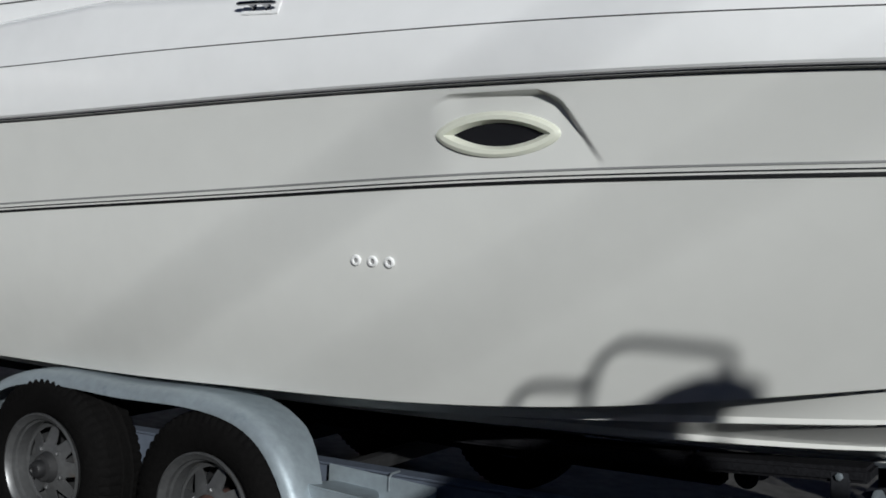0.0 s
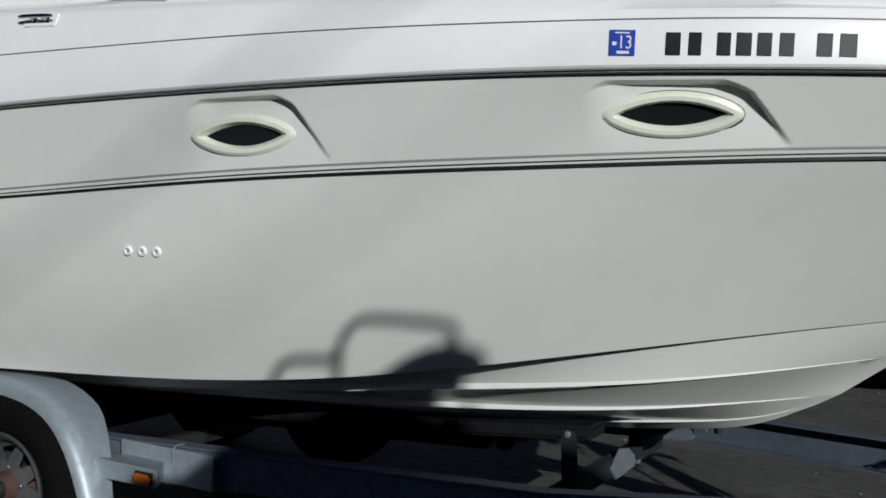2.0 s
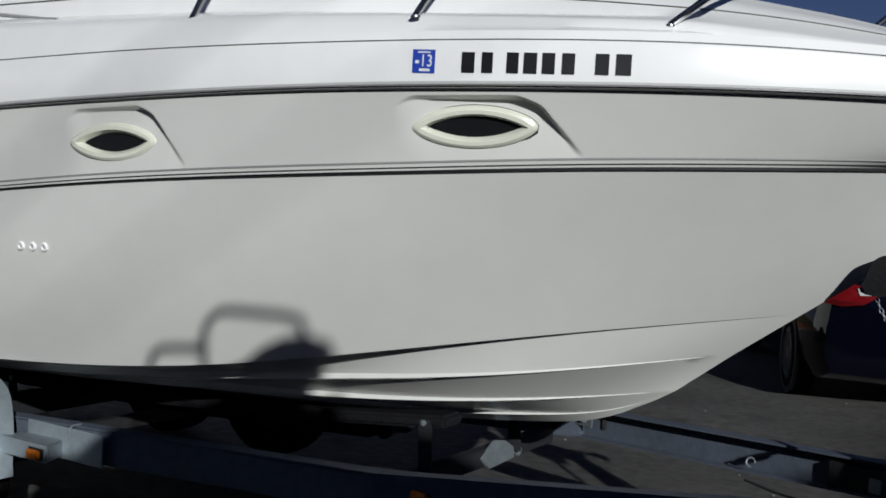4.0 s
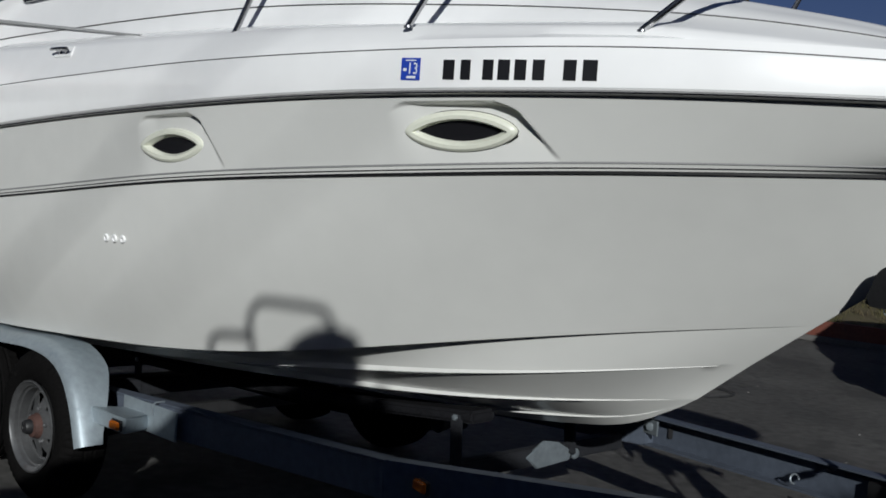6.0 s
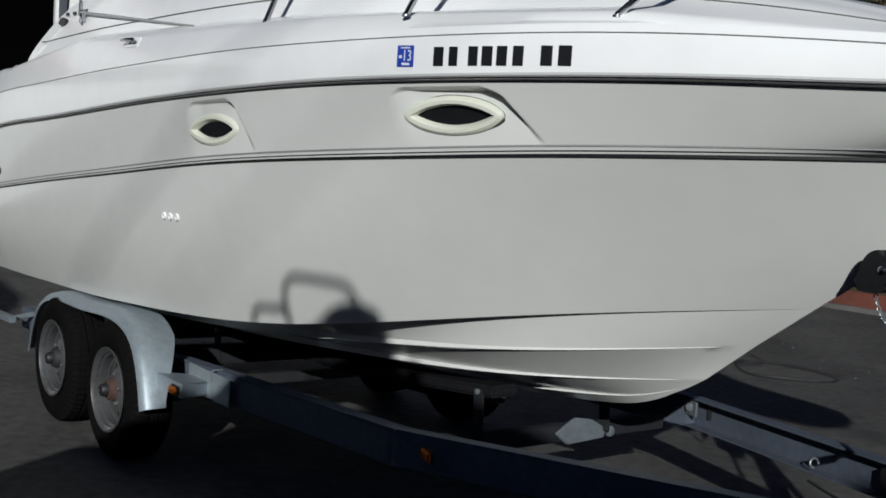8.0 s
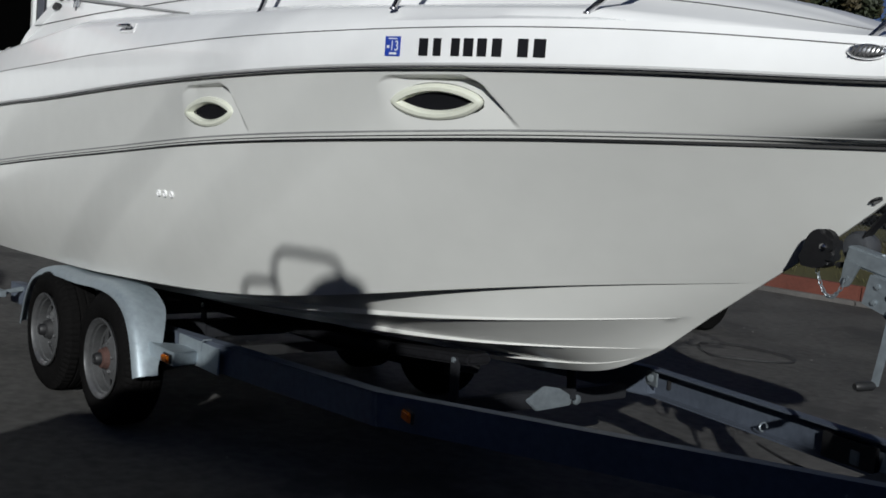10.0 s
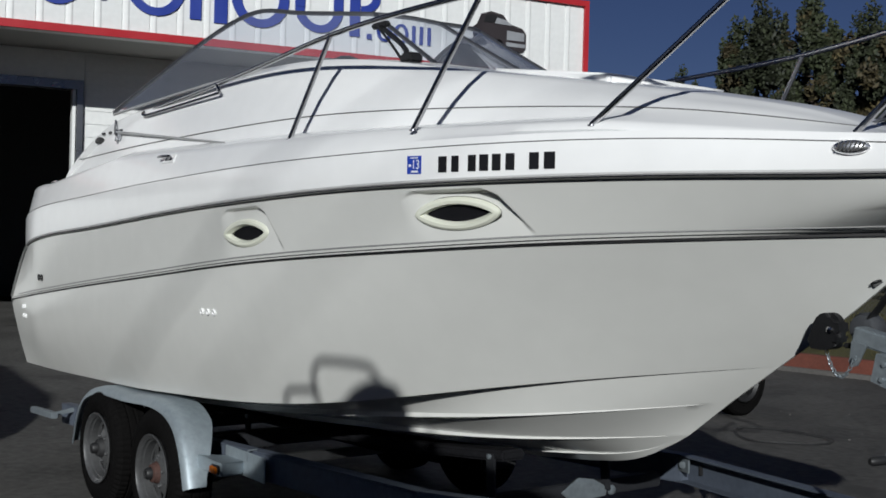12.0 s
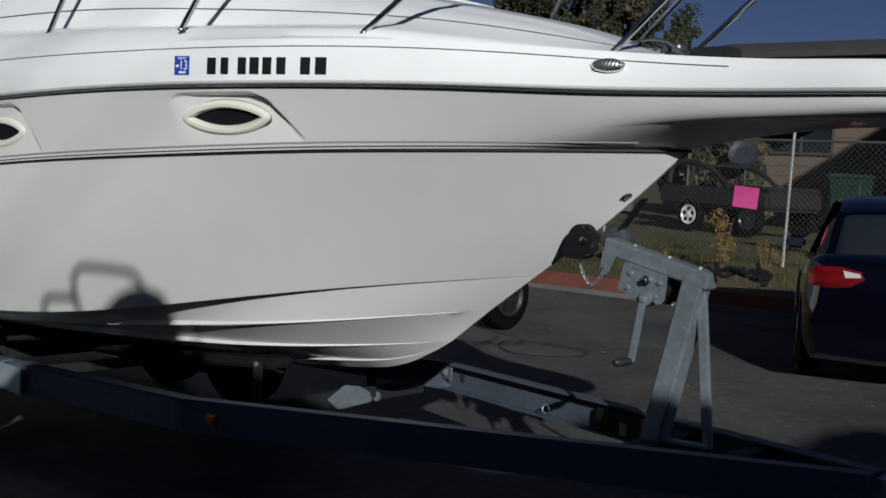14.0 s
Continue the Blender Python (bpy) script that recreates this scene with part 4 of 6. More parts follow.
# crossmember under the forefoot, coloured dark for shade, its pale bracket, and a keel roller
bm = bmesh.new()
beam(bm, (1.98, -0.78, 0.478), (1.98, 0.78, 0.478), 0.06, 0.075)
part("crossmember", bm, SHADED_STEEL, trailer)
bm = bmesh.new()
prism(bm, [Vector((2.0, y, z)) for y, z in ((0.072, 0.484), (0.150, 0.426), (0.375, 0.437), (0.385, 0.470), (0.365, 0.490), (0.29, 0.528), (0.19, 0.545))], (0.016, 0, 0.002))
disc(bm, (1.985, 0.418, 0.462), (1, 0, 0), [(0.0, 0.016), (0.006, 0.026), (0.032, 0.026), (0.038, 0.016)], 16)
bmesh.ops.bevel(bm, geom=bm.edges[:], offset=0.004, segments=2, affect="EDGES")
part("keel_bracket", bm, GALV, trailer, "pale galvanised keel bracket")
bm = bmesh.new()
disc(bm, (1.62, 0, 0.575), (0, 1, 0), [(-0.09, 0.03), (-0.08, 0.045), (0, 0.03), (0.08, 0.045), (0.09, 0.03)], 20)
part("keel_roller", bm, BLACK_RUBBER, trailer, "black keel roller")

# unseen board below the keel, added to keep sun from passing under the hull
bm = bmesh.new()
for a, b in (((-2.2, 0, 0.437), (0.5, 0, 0.505)), ((0.5, 0, 0.505), (1.52, 0, 0.562))):
    beam(bm, a, b, 0.09, 0.10, 0.01)
part("keel_sun_block", bm, CARPET, trailer, "unseen dark board added to block sun below the keel")

# winch stand
GREY_RUBBER = material("grey_rubber", (0.055, 0.058, 0.064), 0.5, vary=0.2, bump=0.2)
AXX, AXZ = 3.606, 1.410
stand = empty("winch_stand")
stand.parent = trailer
stand["label"] = "galvanised winch stand with crank and bow stop"
bm = bmesh.new()
beam(bm, (3.885, 0, 0.66), (4.026, 0, 1.315), 0.085, 0.085, 0.008, up=(1, 0, 0))
part("post", bm, GALV, stand, "galvanised square post")
bm = bmesh.new()
beam(bm, (4.110, 0.0, 0.69), (4.040, 0.0, 1.27), 0.038, 0.010, 0.003, up=(0, 1, 0))
beam(bm, (4.112, 0.018, 0.69), (4.042, 0.018, 1.27), 0.010, 0.038, 0.003, up=(0, 1, 0))
beam(bm, (3.88, 0.0, 0.69), (4.12, 0.0, 0.70), 0.05, 0.012, 0.003)
part("brace", bm, GALV, stand)
bm = bmesh.new()
beam(bm, (3.632, 0, 1.393), (4.085, 0, 1.298), 0.075, 0.062, 0.006)
arm = part("arm", bm, GALV, stand, "galvanised winch arm")
for x in (3.75, 3.90, 4.03):
    bm = bmesh.new()
    disc(bm, (x, 0.0, 1.40 - 0.2 * (x - 3.6) + 0.01), (0, 0, 1), [(0.0, 0.010), (0.024, 0.010), (0.026, 0.005)], 6)
    part("bolt", bm, GALV, arm)
bm = bmesh.new()
prism(bm, [Vector((x, -0.052, z)) for x, z in ((3.640, 1.372), (3.700, 1.360), (3.672, 1.298), (3.664, 1.284), (3.648, 1.278), (3.634, 1.284), (3.630, 1.298), (3.634, 1.312))], (0, 0.009, 0))
disc(bm, (3.650, -0.050, 1.302), (0, -1, 0), [(0.0, 0.009), (0.006, 0.009), (0.007, 0.004)], 10)
part("ear", bm, GALV, arm)
bm = bmesh.new()
stop = smoothed([(0.036, 0, 0.0), (0.030, 0, 0.030), (0.006, 0, 0.056), (-0.026, 0, 0.060), (-0.056, 0, 0.044), (-0.074, 0, 0.012), (-0.088, 0, -0.030), (-0.100, 0, -0.062), (-0.060, 0, -0.074), (-0.012, 0, -0.072), (0.022, 0, -0.050), (0.035, 0, -0.016)], 4)
prism(bm, [p + Vector((AXX, -0.135, AXZ)) for p in stop], (0, 0.062, 0))
bmesh.ops.bevel(bm, geom=[e for e in bm.edges if abs(e.verts[0].co.y - e.verts[1].co.y) < 0.001], offset=0.016, segments=4, affect="EDGES")
ROLLER_BLACK = material("black_bow_rubber", (0.009, 0.009, 0.010), 0.55, vary=0.2, bump=0.2, spec=0.3)
r = part("bow_stop", bm, ROLLER_BLACK, stand, "black rubber bow stop", smooth=60)
bm = bmesh.new()
disc(bm, (AXX, -0.134, AXZ), (0, -1, 0), [(0.0, 0.014), (0.008, 0.013), (0.012, 0.006)], 12)
part("axle_bolt", bm, STEEL, r)
bm = bmesh.new()
disc(bm, (AXX + 0.01, 0.085, AXZ), (0, -1, 0), [(-0.05, 0.03), (-0.045, 0.05), (-0.02, 0.060), (0.02, 0.060), (0.04, 0.05), (0.046, 0.03), (0.044, 0.014)], 32)
part("bow_roller", bm, GREY_RUBBER, stand, "grey rubber bow roller")
bm = bmesh.new()
beam(bm, (AXX - 0.02, 0.0, AXZ - 0.062), (AXX + 0.07, 0.0, AXZ - 0.055), 0.05, 0.02, 0.005)
part("stop_bracket", bm, BLACK, stand)
bm = bmesh.new()
prism(bm, [Vector((3.845 + 0.84 * (x - 3.845), -0.075, 1.266 + 0.84 * (z - 1.258))) for x, z in ((3.735, 1.342), (3.958, 1.298), (3.952, 1.205), (3.938, 1.182), (3.912, 1.176), (3.892, 1.192), (3.872, 1.172), (3.842, 1.168), (3.815, 1.192), (3.712, 1.224))], (0, 0.006, 0))
prism(bm, [Vector((3.845 + 0.84 * (x - 3.845), 0.065, 1.266 + 0.84 * (z - 1.258))) for x, z in ((3.730, 1.335), (3.945, 1.295), (3.960, 1.235), (3.925, 1.175), (3.745, 1.215))], (0, 0.006, 0))
box(bm, (3.835, 0, 1.318), (0.17, 0.14, 0.006), pose(0, 0, 0, 0, 11, 0))
winch = part("winch_body", bm, GALV, stand, "galvanised winch side plates")
bm = bmesh.new()
disc(bm, (3.855, 0, 1.25), (0, 1, 0), [(-0.06, 0.065), (-0.055, 0.065), (-0.05, 0.045), (0.05, 0.045), (0.055, 0.065), (0.06, 0.065)], 24)
part("drum", bm, BLACK, winch, "winch drum wound with dark strap")
bm = bmesh.new()
disc(bm, (3.858, -0.075, 1.283), (0, -1, 0), [(0.0, 0.018), (0.016, 0.018), (0.018, 0.012), (0.030, 0.011), (0.032, 0.006)], 16)
part("spindle", bm, STEEL, winch)
for x, z in ((3.778, 1.247), (3.912, 1.278), (3.786, 1.301), (3.895, 1.226)):
    bm = bmesh.new()
    disc(bm, (x, -0.075, z), (0, -1, 0), [(0.0, 0.010), (0.008, 0.010), (0.009, 0.005)], 6)
    part("bolt", bm, GALV, winch)
bm = bmesh.new()
crank_line = smoothed([(3.862, -0.100, 1.222), (3.860, -0.118, 1.12), (3.848, -0.132, 0.985)], 4)
vs = grid(bm, [[p + Vector((dx, dy, 0)) for dx, dy in ((-0.013, -0.004), (0.013, -0.004), (0.013, 0.004), (-0.013, 0.004))] for p in crank_line], close=True)
bm.faces.new(vs[0])
bm.faces.new(vs[-1][::-1])
bmesh.ops.recalc_face_normals(bm, faces=bm.faces)
crank = part("crank_arm", bm, GALV, stand, "flat steel crank arm", smooth=0)
bm = bmesh.new()
disc(bm, (3.862, -0.078, 1.215), (0, -1, 0), [(0.0, 0.026), (0.014, 0.026), (0.016, 0.014), (0.034, 0.012), (0.036, 0.006)], 14)
part("crank_boss", bm, GALV, crank)
bm = bmesh.new()
disc(bm, (3.848, -0.136, 0.985), (-0.35, -0.9, -0.05), [(0.0, 0.011), (0.010, 0.016), (0.064, 0.016), (0.074, 0.011)], 16)
part("grip", bm, BLACK, crank, "black crank grip")
# winch strap up along the stem to the bow eye
bm = bmesh.new()
beam(bm, (3.645, 0.06, 1.450), (3.748, 0.05, 1.580), 0.006, 0.05, 0.002, up=(0, 1, 0))
part("strap", bm, BLACK, stand, "black winch strap")
# safety chain
bm = bmesh.new()
for k in range(15):
    t = k / 14
    p = Vector((3.556 + 0.112 * t, -0.075, 1.322 - 0.012 * t - 0.075 * (1 - (2 * t - 1) ** 2)))
    d = Vector((0.10, 0, -0.012 + 0.30 * (2 * t - 1))).normalized()
    a = Vector((0, 1, 0)) if k % 2 else d.cross(Vector((0, 1, 0)))
    tube(bm, [p + d * 0.011 * math.cos(w) + a * 0.006 * math.sin(w) for w in [q * math.pi / 5 for q in range(11)]], 0.0022, 5, cap=False)
part("safety_chain", bm, GALV, stand, "galvanised safety chain")
loom = new("wiring_loom")
loom.parent = stand
loom["label"] = "bundled black trailer wiring"
for k in range(9):
    a, b = random.uniform(-0.03, 0.03), random.uniform(-0.03, 0.03)
    bm = bmesh.new()
    tube(bm, smoothed([(4.08 + 0.02 * k, a, 1.35 + b), (4.13 + 0.02 * k, -a, 1.34 - b), (4.17 + 0.015 * k, b, 1.345)], 4), 0.009, 6)
    part("wire", bm, ROLLER_BLACK, loom)
bm = bmesh.new()
box(bm, (4.26, 0, 1.34), (0.08, 0.04, 0.04), bevel=0.008)
part("plug", bm, ROLLER_BLACK, loom)
bm = bmesh.new()
tube(bm, smoothed([(3.0, 0.50, 0.50), (3.2, 0.47, 0.47), (3.5, 0.40, 0.49), (3.75, 0.30, 0.48)], 6), 0.006, 6)
part("brake_line", bm, BLACK, trailer)
bm = bmesh.new()
box(bm, (2.16, tongue_y(2.16) - 0.034, 0.575), (0.10, 0.010, 0.07), pose(0, 0, 0, 0, 0, -17), 0.003)
disc(bm, (2.16, tongue_y(2.16) - 0.038, 0.578), (0.3, -1, 0), [(0.0, 0.020), (0.012, 0.020), (0.014, 0.012)], 6)
part("splice_plate", bm, GALV, trailer, "pale bolted splice plate")
bm = bmesh.new()
tube(bm, [Vector((3.02 + 0.018 * math.cos(q), tongue_y(3.02) - 0.05 + 0.006 * math.sin(q), 0.575 + 0.018 * math.sin(q))) for q in [k * math.pi / 7 for k in range(12)]], 0.0045, 6)
part("tie_hook", bm, GALV, trailer, "small galvanised tie-down hook")
bm = bmesh.new()
yy = tongue_y(3.42)
prism(bm, [Vector((3.34, yy + 0.03, 0.54)), Vector((3.34, yy + 0.005, 0.54)), Vector((3.62, yy - 0.082, 0.55)), Vector((3.62, yy - 0.057, 0.55))], (0, 0, 0.11))
jbox = part("junction_box", bm, BLACK, trailer, "black wiring box on the tongue")
bm = bmesh.new()
box(bm, (3.52, yy - 0.054, 0.595), (0.05, 0.006, 0.055), pose(0, 0, 0, 0, 0, -17), 0.004)
part("plate", bm, GALV, jbox, "pale plate")

# ------------------------------------------------------------------ shop building behind the stern
FAC = Vector((-10.3, 1.5, 0))
FWAY = (Vector((-8.5, 10.5, 0)) - FAC).normalized()
FOUT = Vector((FWAY.y, -FWAY.x, 0))


def fac(along_m, out, z):
    p = FAC + FWAY * along_m + FOUT * out
    return Vector((p.x, p.y, z))


def slab(bm, a0, a1, o0, o1, z0, z1):
    vs = [bm.verts.new(fac(a, o, z)) for z in (z0, z1) for a, o in ((a0, o0), (a1, o0), (a1, o1), (a0, o1))]
    for f in ((3, 2, 1, 0), (4, 5, 6, 7), (0, 1, 5, 4), (1, 2, 6, 5), (2, 3, 7, 6), (3, 0, 4, 7)):
        bm.faces.new([vs[i] for i in f])


ACORNER = 8.97
EAVE, TOPZ, JAMB, HEAD = 4.56, 5.93, 0.57, 3.95
shop = empty("shop_building", "white metal workshop with red trim and open garage door", "building", at=fac(0, 0, 0))
bm = bmesh.new()
slab(bm, -14, ACORNER, -0.4, -0.03, EAVE, TOPZ)
part("parapet", bm, SIDING, shop, "white ribbed metal parapet")
for a0, a1, z0, z1 in ((JAMB + 0.12, ACORNER - 0.2, 0, EAVE), (-14, JAMB + 0.118, HEAD + 0.16, EAVE), (-14, -5.0, 0, HEAD + 0.158)):
    bm = bmesh.new()
    slab(bm, a0, a1, -2.15, -1.95, z0, z1)
    part("wall", bm, SIDING, shop, "white lap siding wall")
bm = bmesh.new()
slab(bm, -14, ACORNER, -2.25, -0.40, EAVE, EAVE + 0.04)
part("soffit", bm, CONCRETE, shop, "grey soffit under the parapet")
for a0, a1, z0, z1 in ((-14, ACORNER, EAVE - 0.03, EAVE + 0.085), (-14, ACORNER, TOPZ - 0.04, TOPZ + 0.06), (ACORNER - 0.06, ACORNER + 0.03, EAVE - 0.03, TOPZ + 0.06)):
    bm = bmesh.new()
    slab(bm, a0, a1, 0.004 if z1 - z0 < 1 else 0.008, 0.05 if z1 - z0 < 1 else 0.055, z0, z1)
    part("edge_trim", bm, RED_TRIM, shop, "red metal edge trim")
bm = bmesh.new()
slab(bm, JAMB, JAMB + 0.10, -2.17, -1.87, 0, HEAD + 0.15)
slab(bm, -5.1, JAMB + 0.10, -2.17, -1.85, HEAD, HEAD + 0.14)
part("door_frame", bm, BRUSHED, shop, "dark steel garage door frame")
bm = bmesh.new()
slab(bm, JAMB - 0.06, JAMB - 0.01, -2.15, -1.93, 0, HEAD)
part("door_track", bm, SIDING, shop)
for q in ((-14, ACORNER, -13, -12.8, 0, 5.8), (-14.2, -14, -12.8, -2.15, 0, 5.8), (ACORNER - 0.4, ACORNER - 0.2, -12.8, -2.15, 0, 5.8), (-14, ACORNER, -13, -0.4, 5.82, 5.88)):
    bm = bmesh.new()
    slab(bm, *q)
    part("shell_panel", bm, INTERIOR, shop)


def piece(name, mesh, parent, m):
    o = new(name, mesh)
    o.parent = parent
    o.matrix_parent_inverse = Matrix.Translation(-parent.location)
    o.matrix_basis = m
    return o


FROT = Matrix((FWAY, FOUT, Vector((0, 0, 1)))).transposed().to_4x4()
bm = bmesh.new()
prism(bm, [Vector((x, y, 0)) for x, y in ((0.008, 0), (0.008, 0.010), (0.05, 0.022), (0.075, 0.022), (0.10, 0.012), (0.34, 0.012), (0.385, 0.012), (0.392, 0))], (0, 0, TOPZ - EAVE - 0.13))
ME_RIB = finish(bm, "ribbed_panel", SIDING, 20)
for k in range(37):
    piece("ribbed_panel", ME_RIB, shop, Matrix.Translation(fac(-5.85 + 0.4 * k, -0.03, EAVE + 0.087)) @ FROT)
bm = bmesh.new()
prism(bm, [Vector((0, y, z)) for y, z in ((0, 0), (0.022, 0), (0.006, 0.215), (0, 0.215))], (8.0, 0, 0))
ME_LAP = finish(bm, "lap_board", SIDING, 20)
for k in range(21):
    piece("lap_board", ME_LAP, shop, Matrix.Translation(fac(JAMB + 0.14, -1.95, 0.02 + 0.212 * k)) @ FROT)


# sign: plain blue rings, bars and dots in place of the lettering
def ring_shape(bm, a, z, w, h, t, t0=0.0, t1=2 * math.pi, n=28):
    """A flat ring or part of one on the parapet."""
    full = t1 - t0 > 6.2
    ps = [t0 + (t1 - t0) * k / n for k in range(n + (0 if full else 1))]
    rows = [[fac(a + (w - t * i) * math.cos(p), 0.0 + o, z + (h - t * i * 0.8) * math.sin(p)) for i, o in ((0, -0.02), (0, 0.014), (1, 0.014), (1, -0.02))] for p in ps]
    if full:
        rows.append(rows[0])
    grid(bm, rows, close=True)


def sign_piece(f):
    bm = bmesh.new()
    f(bm)
    bmesh.ops.remove_doubles(bm, verts=bm.verts, dist=0.0005)
    part("sign_shape", bm, SIGN_BLUE, shop, "dark blue painted sign shape", smooth=30)


ZB = 4.90
sign_piece(lambda bm: ring_shape(bm, 0.02, ZB + 0.47, 0.40, 0.44, 0.12, 3.3, 6.4))
sign_piece(lambda bm: slab(bm, 0.62, 0.70, -0.02, 0.014, ZB + 0.16, ZB + 0.25))
sign_piece(lambda bm: ring_shape(bm, 1.42, ZB + 0.45, 0.44, 0.44, 0.15, 0.5, 6.2))
sign_piece(lambda bm: (slab(bm, 1.93, 2.10, -0.02, 0.014, ZB + 0.02, ZB + 0.88), slab(bm, 2.12, 2.46, -0.02, 0.0143, ZB + 0.48, ZB + 0.88), slab(bm, 2.30, 2.50, -0.02, 0.0141, ZB + 0.0, ZB + 0.46)))
sign_piece(lambda bm: ring_shape(bm, 3.02, ZB + 0.45, 0.46, 0.45, 0.16))
sign_piece(lambda bm: (ring_shape(bm, 3.98, ZB + 0.40, 0.40, 0.38, 0.15, math.pi, 2 * math.pi), slab(bm, 3.58, 3.74, -0.02, 0.0142, ZB + 0.405, ZB + 0.9), slab(bm, 4.22, 4.38, -0.02, 0.0142, ZB + 0.405, ZB + 0.9)))
sign_piece(lambda bm: (slab(bm, 4.50, 4.67, -0.02, 0.0142, ZB + 0.02, ZB + 0.9), ring_shape(bm, 4.68, ZB + 0.66, 0.34, 0.25, 0.14, -math.pi / 2, math.pi / 2)))
sign_piece(lambda bm: slab(bm, 4.80, 4.88, -0.02, 0.014, ZB + 0.0, ZB + 0.09))
for a in (5.10, 5.40):
    sign_piece(lambda bm, a=a: ring_shape(bm, a, ZB + 0.15, 0.13, 0.16, 0.055))
sign_piece(lambda bm: [slab(bm, a, a + 0.055, -0.02, 0.014, ZB + 0.0, ZB + 0.30) for a in (5.60, 5.74, 5.88)])

# picture of a pickup truck, a cut-out panel on the parapet
MAROON = material("maroon_paint", (0.036, 0.030, 0.032), 0.4, vary=0.2, scale=6)
CHROME_GREY = material("grey_paint", (0.30, 0.31, 0.33), 0.4, vary=0.2, scale=9)
truck_sign = empty("truck_picture")
truck_sign.parent = shop
truck_sign.matrix_parent_inverse = Matrix.Translation(-shop.location)


def flat(name, pts, out, mat, label=""):
    bm = bmesh.new()
    d = FOUT * 0.006
    prism(bm, [fac(a, out, z) for a, z in pts], d)
    part(name, bm, mat, truck_sign, label, smooth=0)


flat("truck_shape", [(6.72, 5.12), (6.70, 5.30), (6.78, 5.36), (6.86, 5.54), (7.05, 5.60), (7.28, 5.56), (7.40, 5.42), (7.66, 5.36), (7.74, 5.28), (7.74, 5.04), (7.68, 4.96), (7.50, 4.95), (7.3, 5.04), (6.95, 5.10)], 0.02, MAROON, "dark painted pickup truck picture")
flat("glass_shape", [(6.90, 5.40), (6.94, 5.52), (7.06, 5.555), (7.24, 5.52), (7.32, 5.42)], 0.028, BLACK)
flat("grille_shape", [(7.36, 5.30), (7.70, 5.28), (7.70, 5.14), (7.36, 5.14)], 0.028, CHROME_GREY)
flat("windscreen_shape", [(7.12, 5.40), (7.16, 5.50), (7.34, 5.47), (7.46, 5.385)], 0.034, CHROME_GREY)
flat("bumper_shape", [(7.34, 5.10), (7.72, 5.09), (7.72, 5.03), (7.36, 5.03)], 0.030, CHROME_GREY)
flat("tyre_shape", [(7.20 + 0.10 * math.cos(k * 0.5236), 5.02 + 0.12 * math.sin(k * 0.5236)) for k in range(12)], 0.030, TYRE)
flat("tyre_shape", [(6.78 + 0.06 * math.cos(k * 0.5236), 5.12 + 0.08 * math.sin(k * 0.5236)) for k in range(12)], 0.030, TYRE)
flat("base_shape", [(6.55, 5.02), (6.95, 5.06), (7.3, 4.98), (7.1, 4.93), (6.7, 4.95)], 0.017, CHROME_GREY)

# ------------------------------------------------------------------ unseen shapes behind the viewer, added to cast known shadows
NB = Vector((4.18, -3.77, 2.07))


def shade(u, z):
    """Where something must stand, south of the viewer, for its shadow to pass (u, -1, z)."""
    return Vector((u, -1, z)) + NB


# invented block, tinted sheet and tubes, outlined to fit the shadow edges
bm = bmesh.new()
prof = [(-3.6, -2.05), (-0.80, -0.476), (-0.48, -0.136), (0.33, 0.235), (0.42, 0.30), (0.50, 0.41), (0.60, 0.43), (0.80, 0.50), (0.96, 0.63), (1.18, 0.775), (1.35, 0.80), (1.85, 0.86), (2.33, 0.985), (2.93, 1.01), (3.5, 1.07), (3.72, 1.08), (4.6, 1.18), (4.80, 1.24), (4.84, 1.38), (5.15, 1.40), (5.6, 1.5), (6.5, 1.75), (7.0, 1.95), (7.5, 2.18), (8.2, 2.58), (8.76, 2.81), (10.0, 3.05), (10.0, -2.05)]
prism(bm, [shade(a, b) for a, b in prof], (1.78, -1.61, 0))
CASTER_NAVY = material("caster_navy", (0.012, 0.016, 0.035), 0.35, vary=0.1)
nb = empty("unseen_shade_caster", "unseen dark block with bent tubes, shaped to cast shadows on the boat", "boat", at=(9, -6, 0))
part("body", bm, CASTER_NAVY, nb)
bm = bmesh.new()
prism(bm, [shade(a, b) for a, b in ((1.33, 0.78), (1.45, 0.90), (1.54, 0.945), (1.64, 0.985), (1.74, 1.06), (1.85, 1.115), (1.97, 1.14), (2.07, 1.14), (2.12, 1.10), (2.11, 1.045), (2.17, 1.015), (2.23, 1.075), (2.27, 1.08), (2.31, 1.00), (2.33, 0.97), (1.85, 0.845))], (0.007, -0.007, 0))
part("windscreen", bm, glass("half_shade_sheet", (0.44, 0.445, 0.49)), nb, "smoked sheet added to cast a half shadow")
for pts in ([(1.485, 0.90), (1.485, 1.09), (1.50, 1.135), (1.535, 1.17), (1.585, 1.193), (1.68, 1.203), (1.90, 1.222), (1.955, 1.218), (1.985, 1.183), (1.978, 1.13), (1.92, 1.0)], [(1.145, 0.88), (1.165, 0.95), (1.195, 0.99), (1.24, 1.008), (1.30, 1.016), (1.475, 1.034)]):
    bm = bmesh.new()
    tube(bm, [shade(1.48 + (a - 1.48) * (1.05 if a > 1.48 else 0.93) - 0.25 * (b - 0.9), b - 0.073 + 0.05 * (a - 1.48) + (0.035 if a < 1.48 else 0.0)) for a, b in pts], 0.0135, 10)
    part("shadow_tube", bm, STEEL, nb, "bent steel tube added for its looped shadow")
# second unseen block, traced back from the ground shadow astern
bm = bmesh.new()
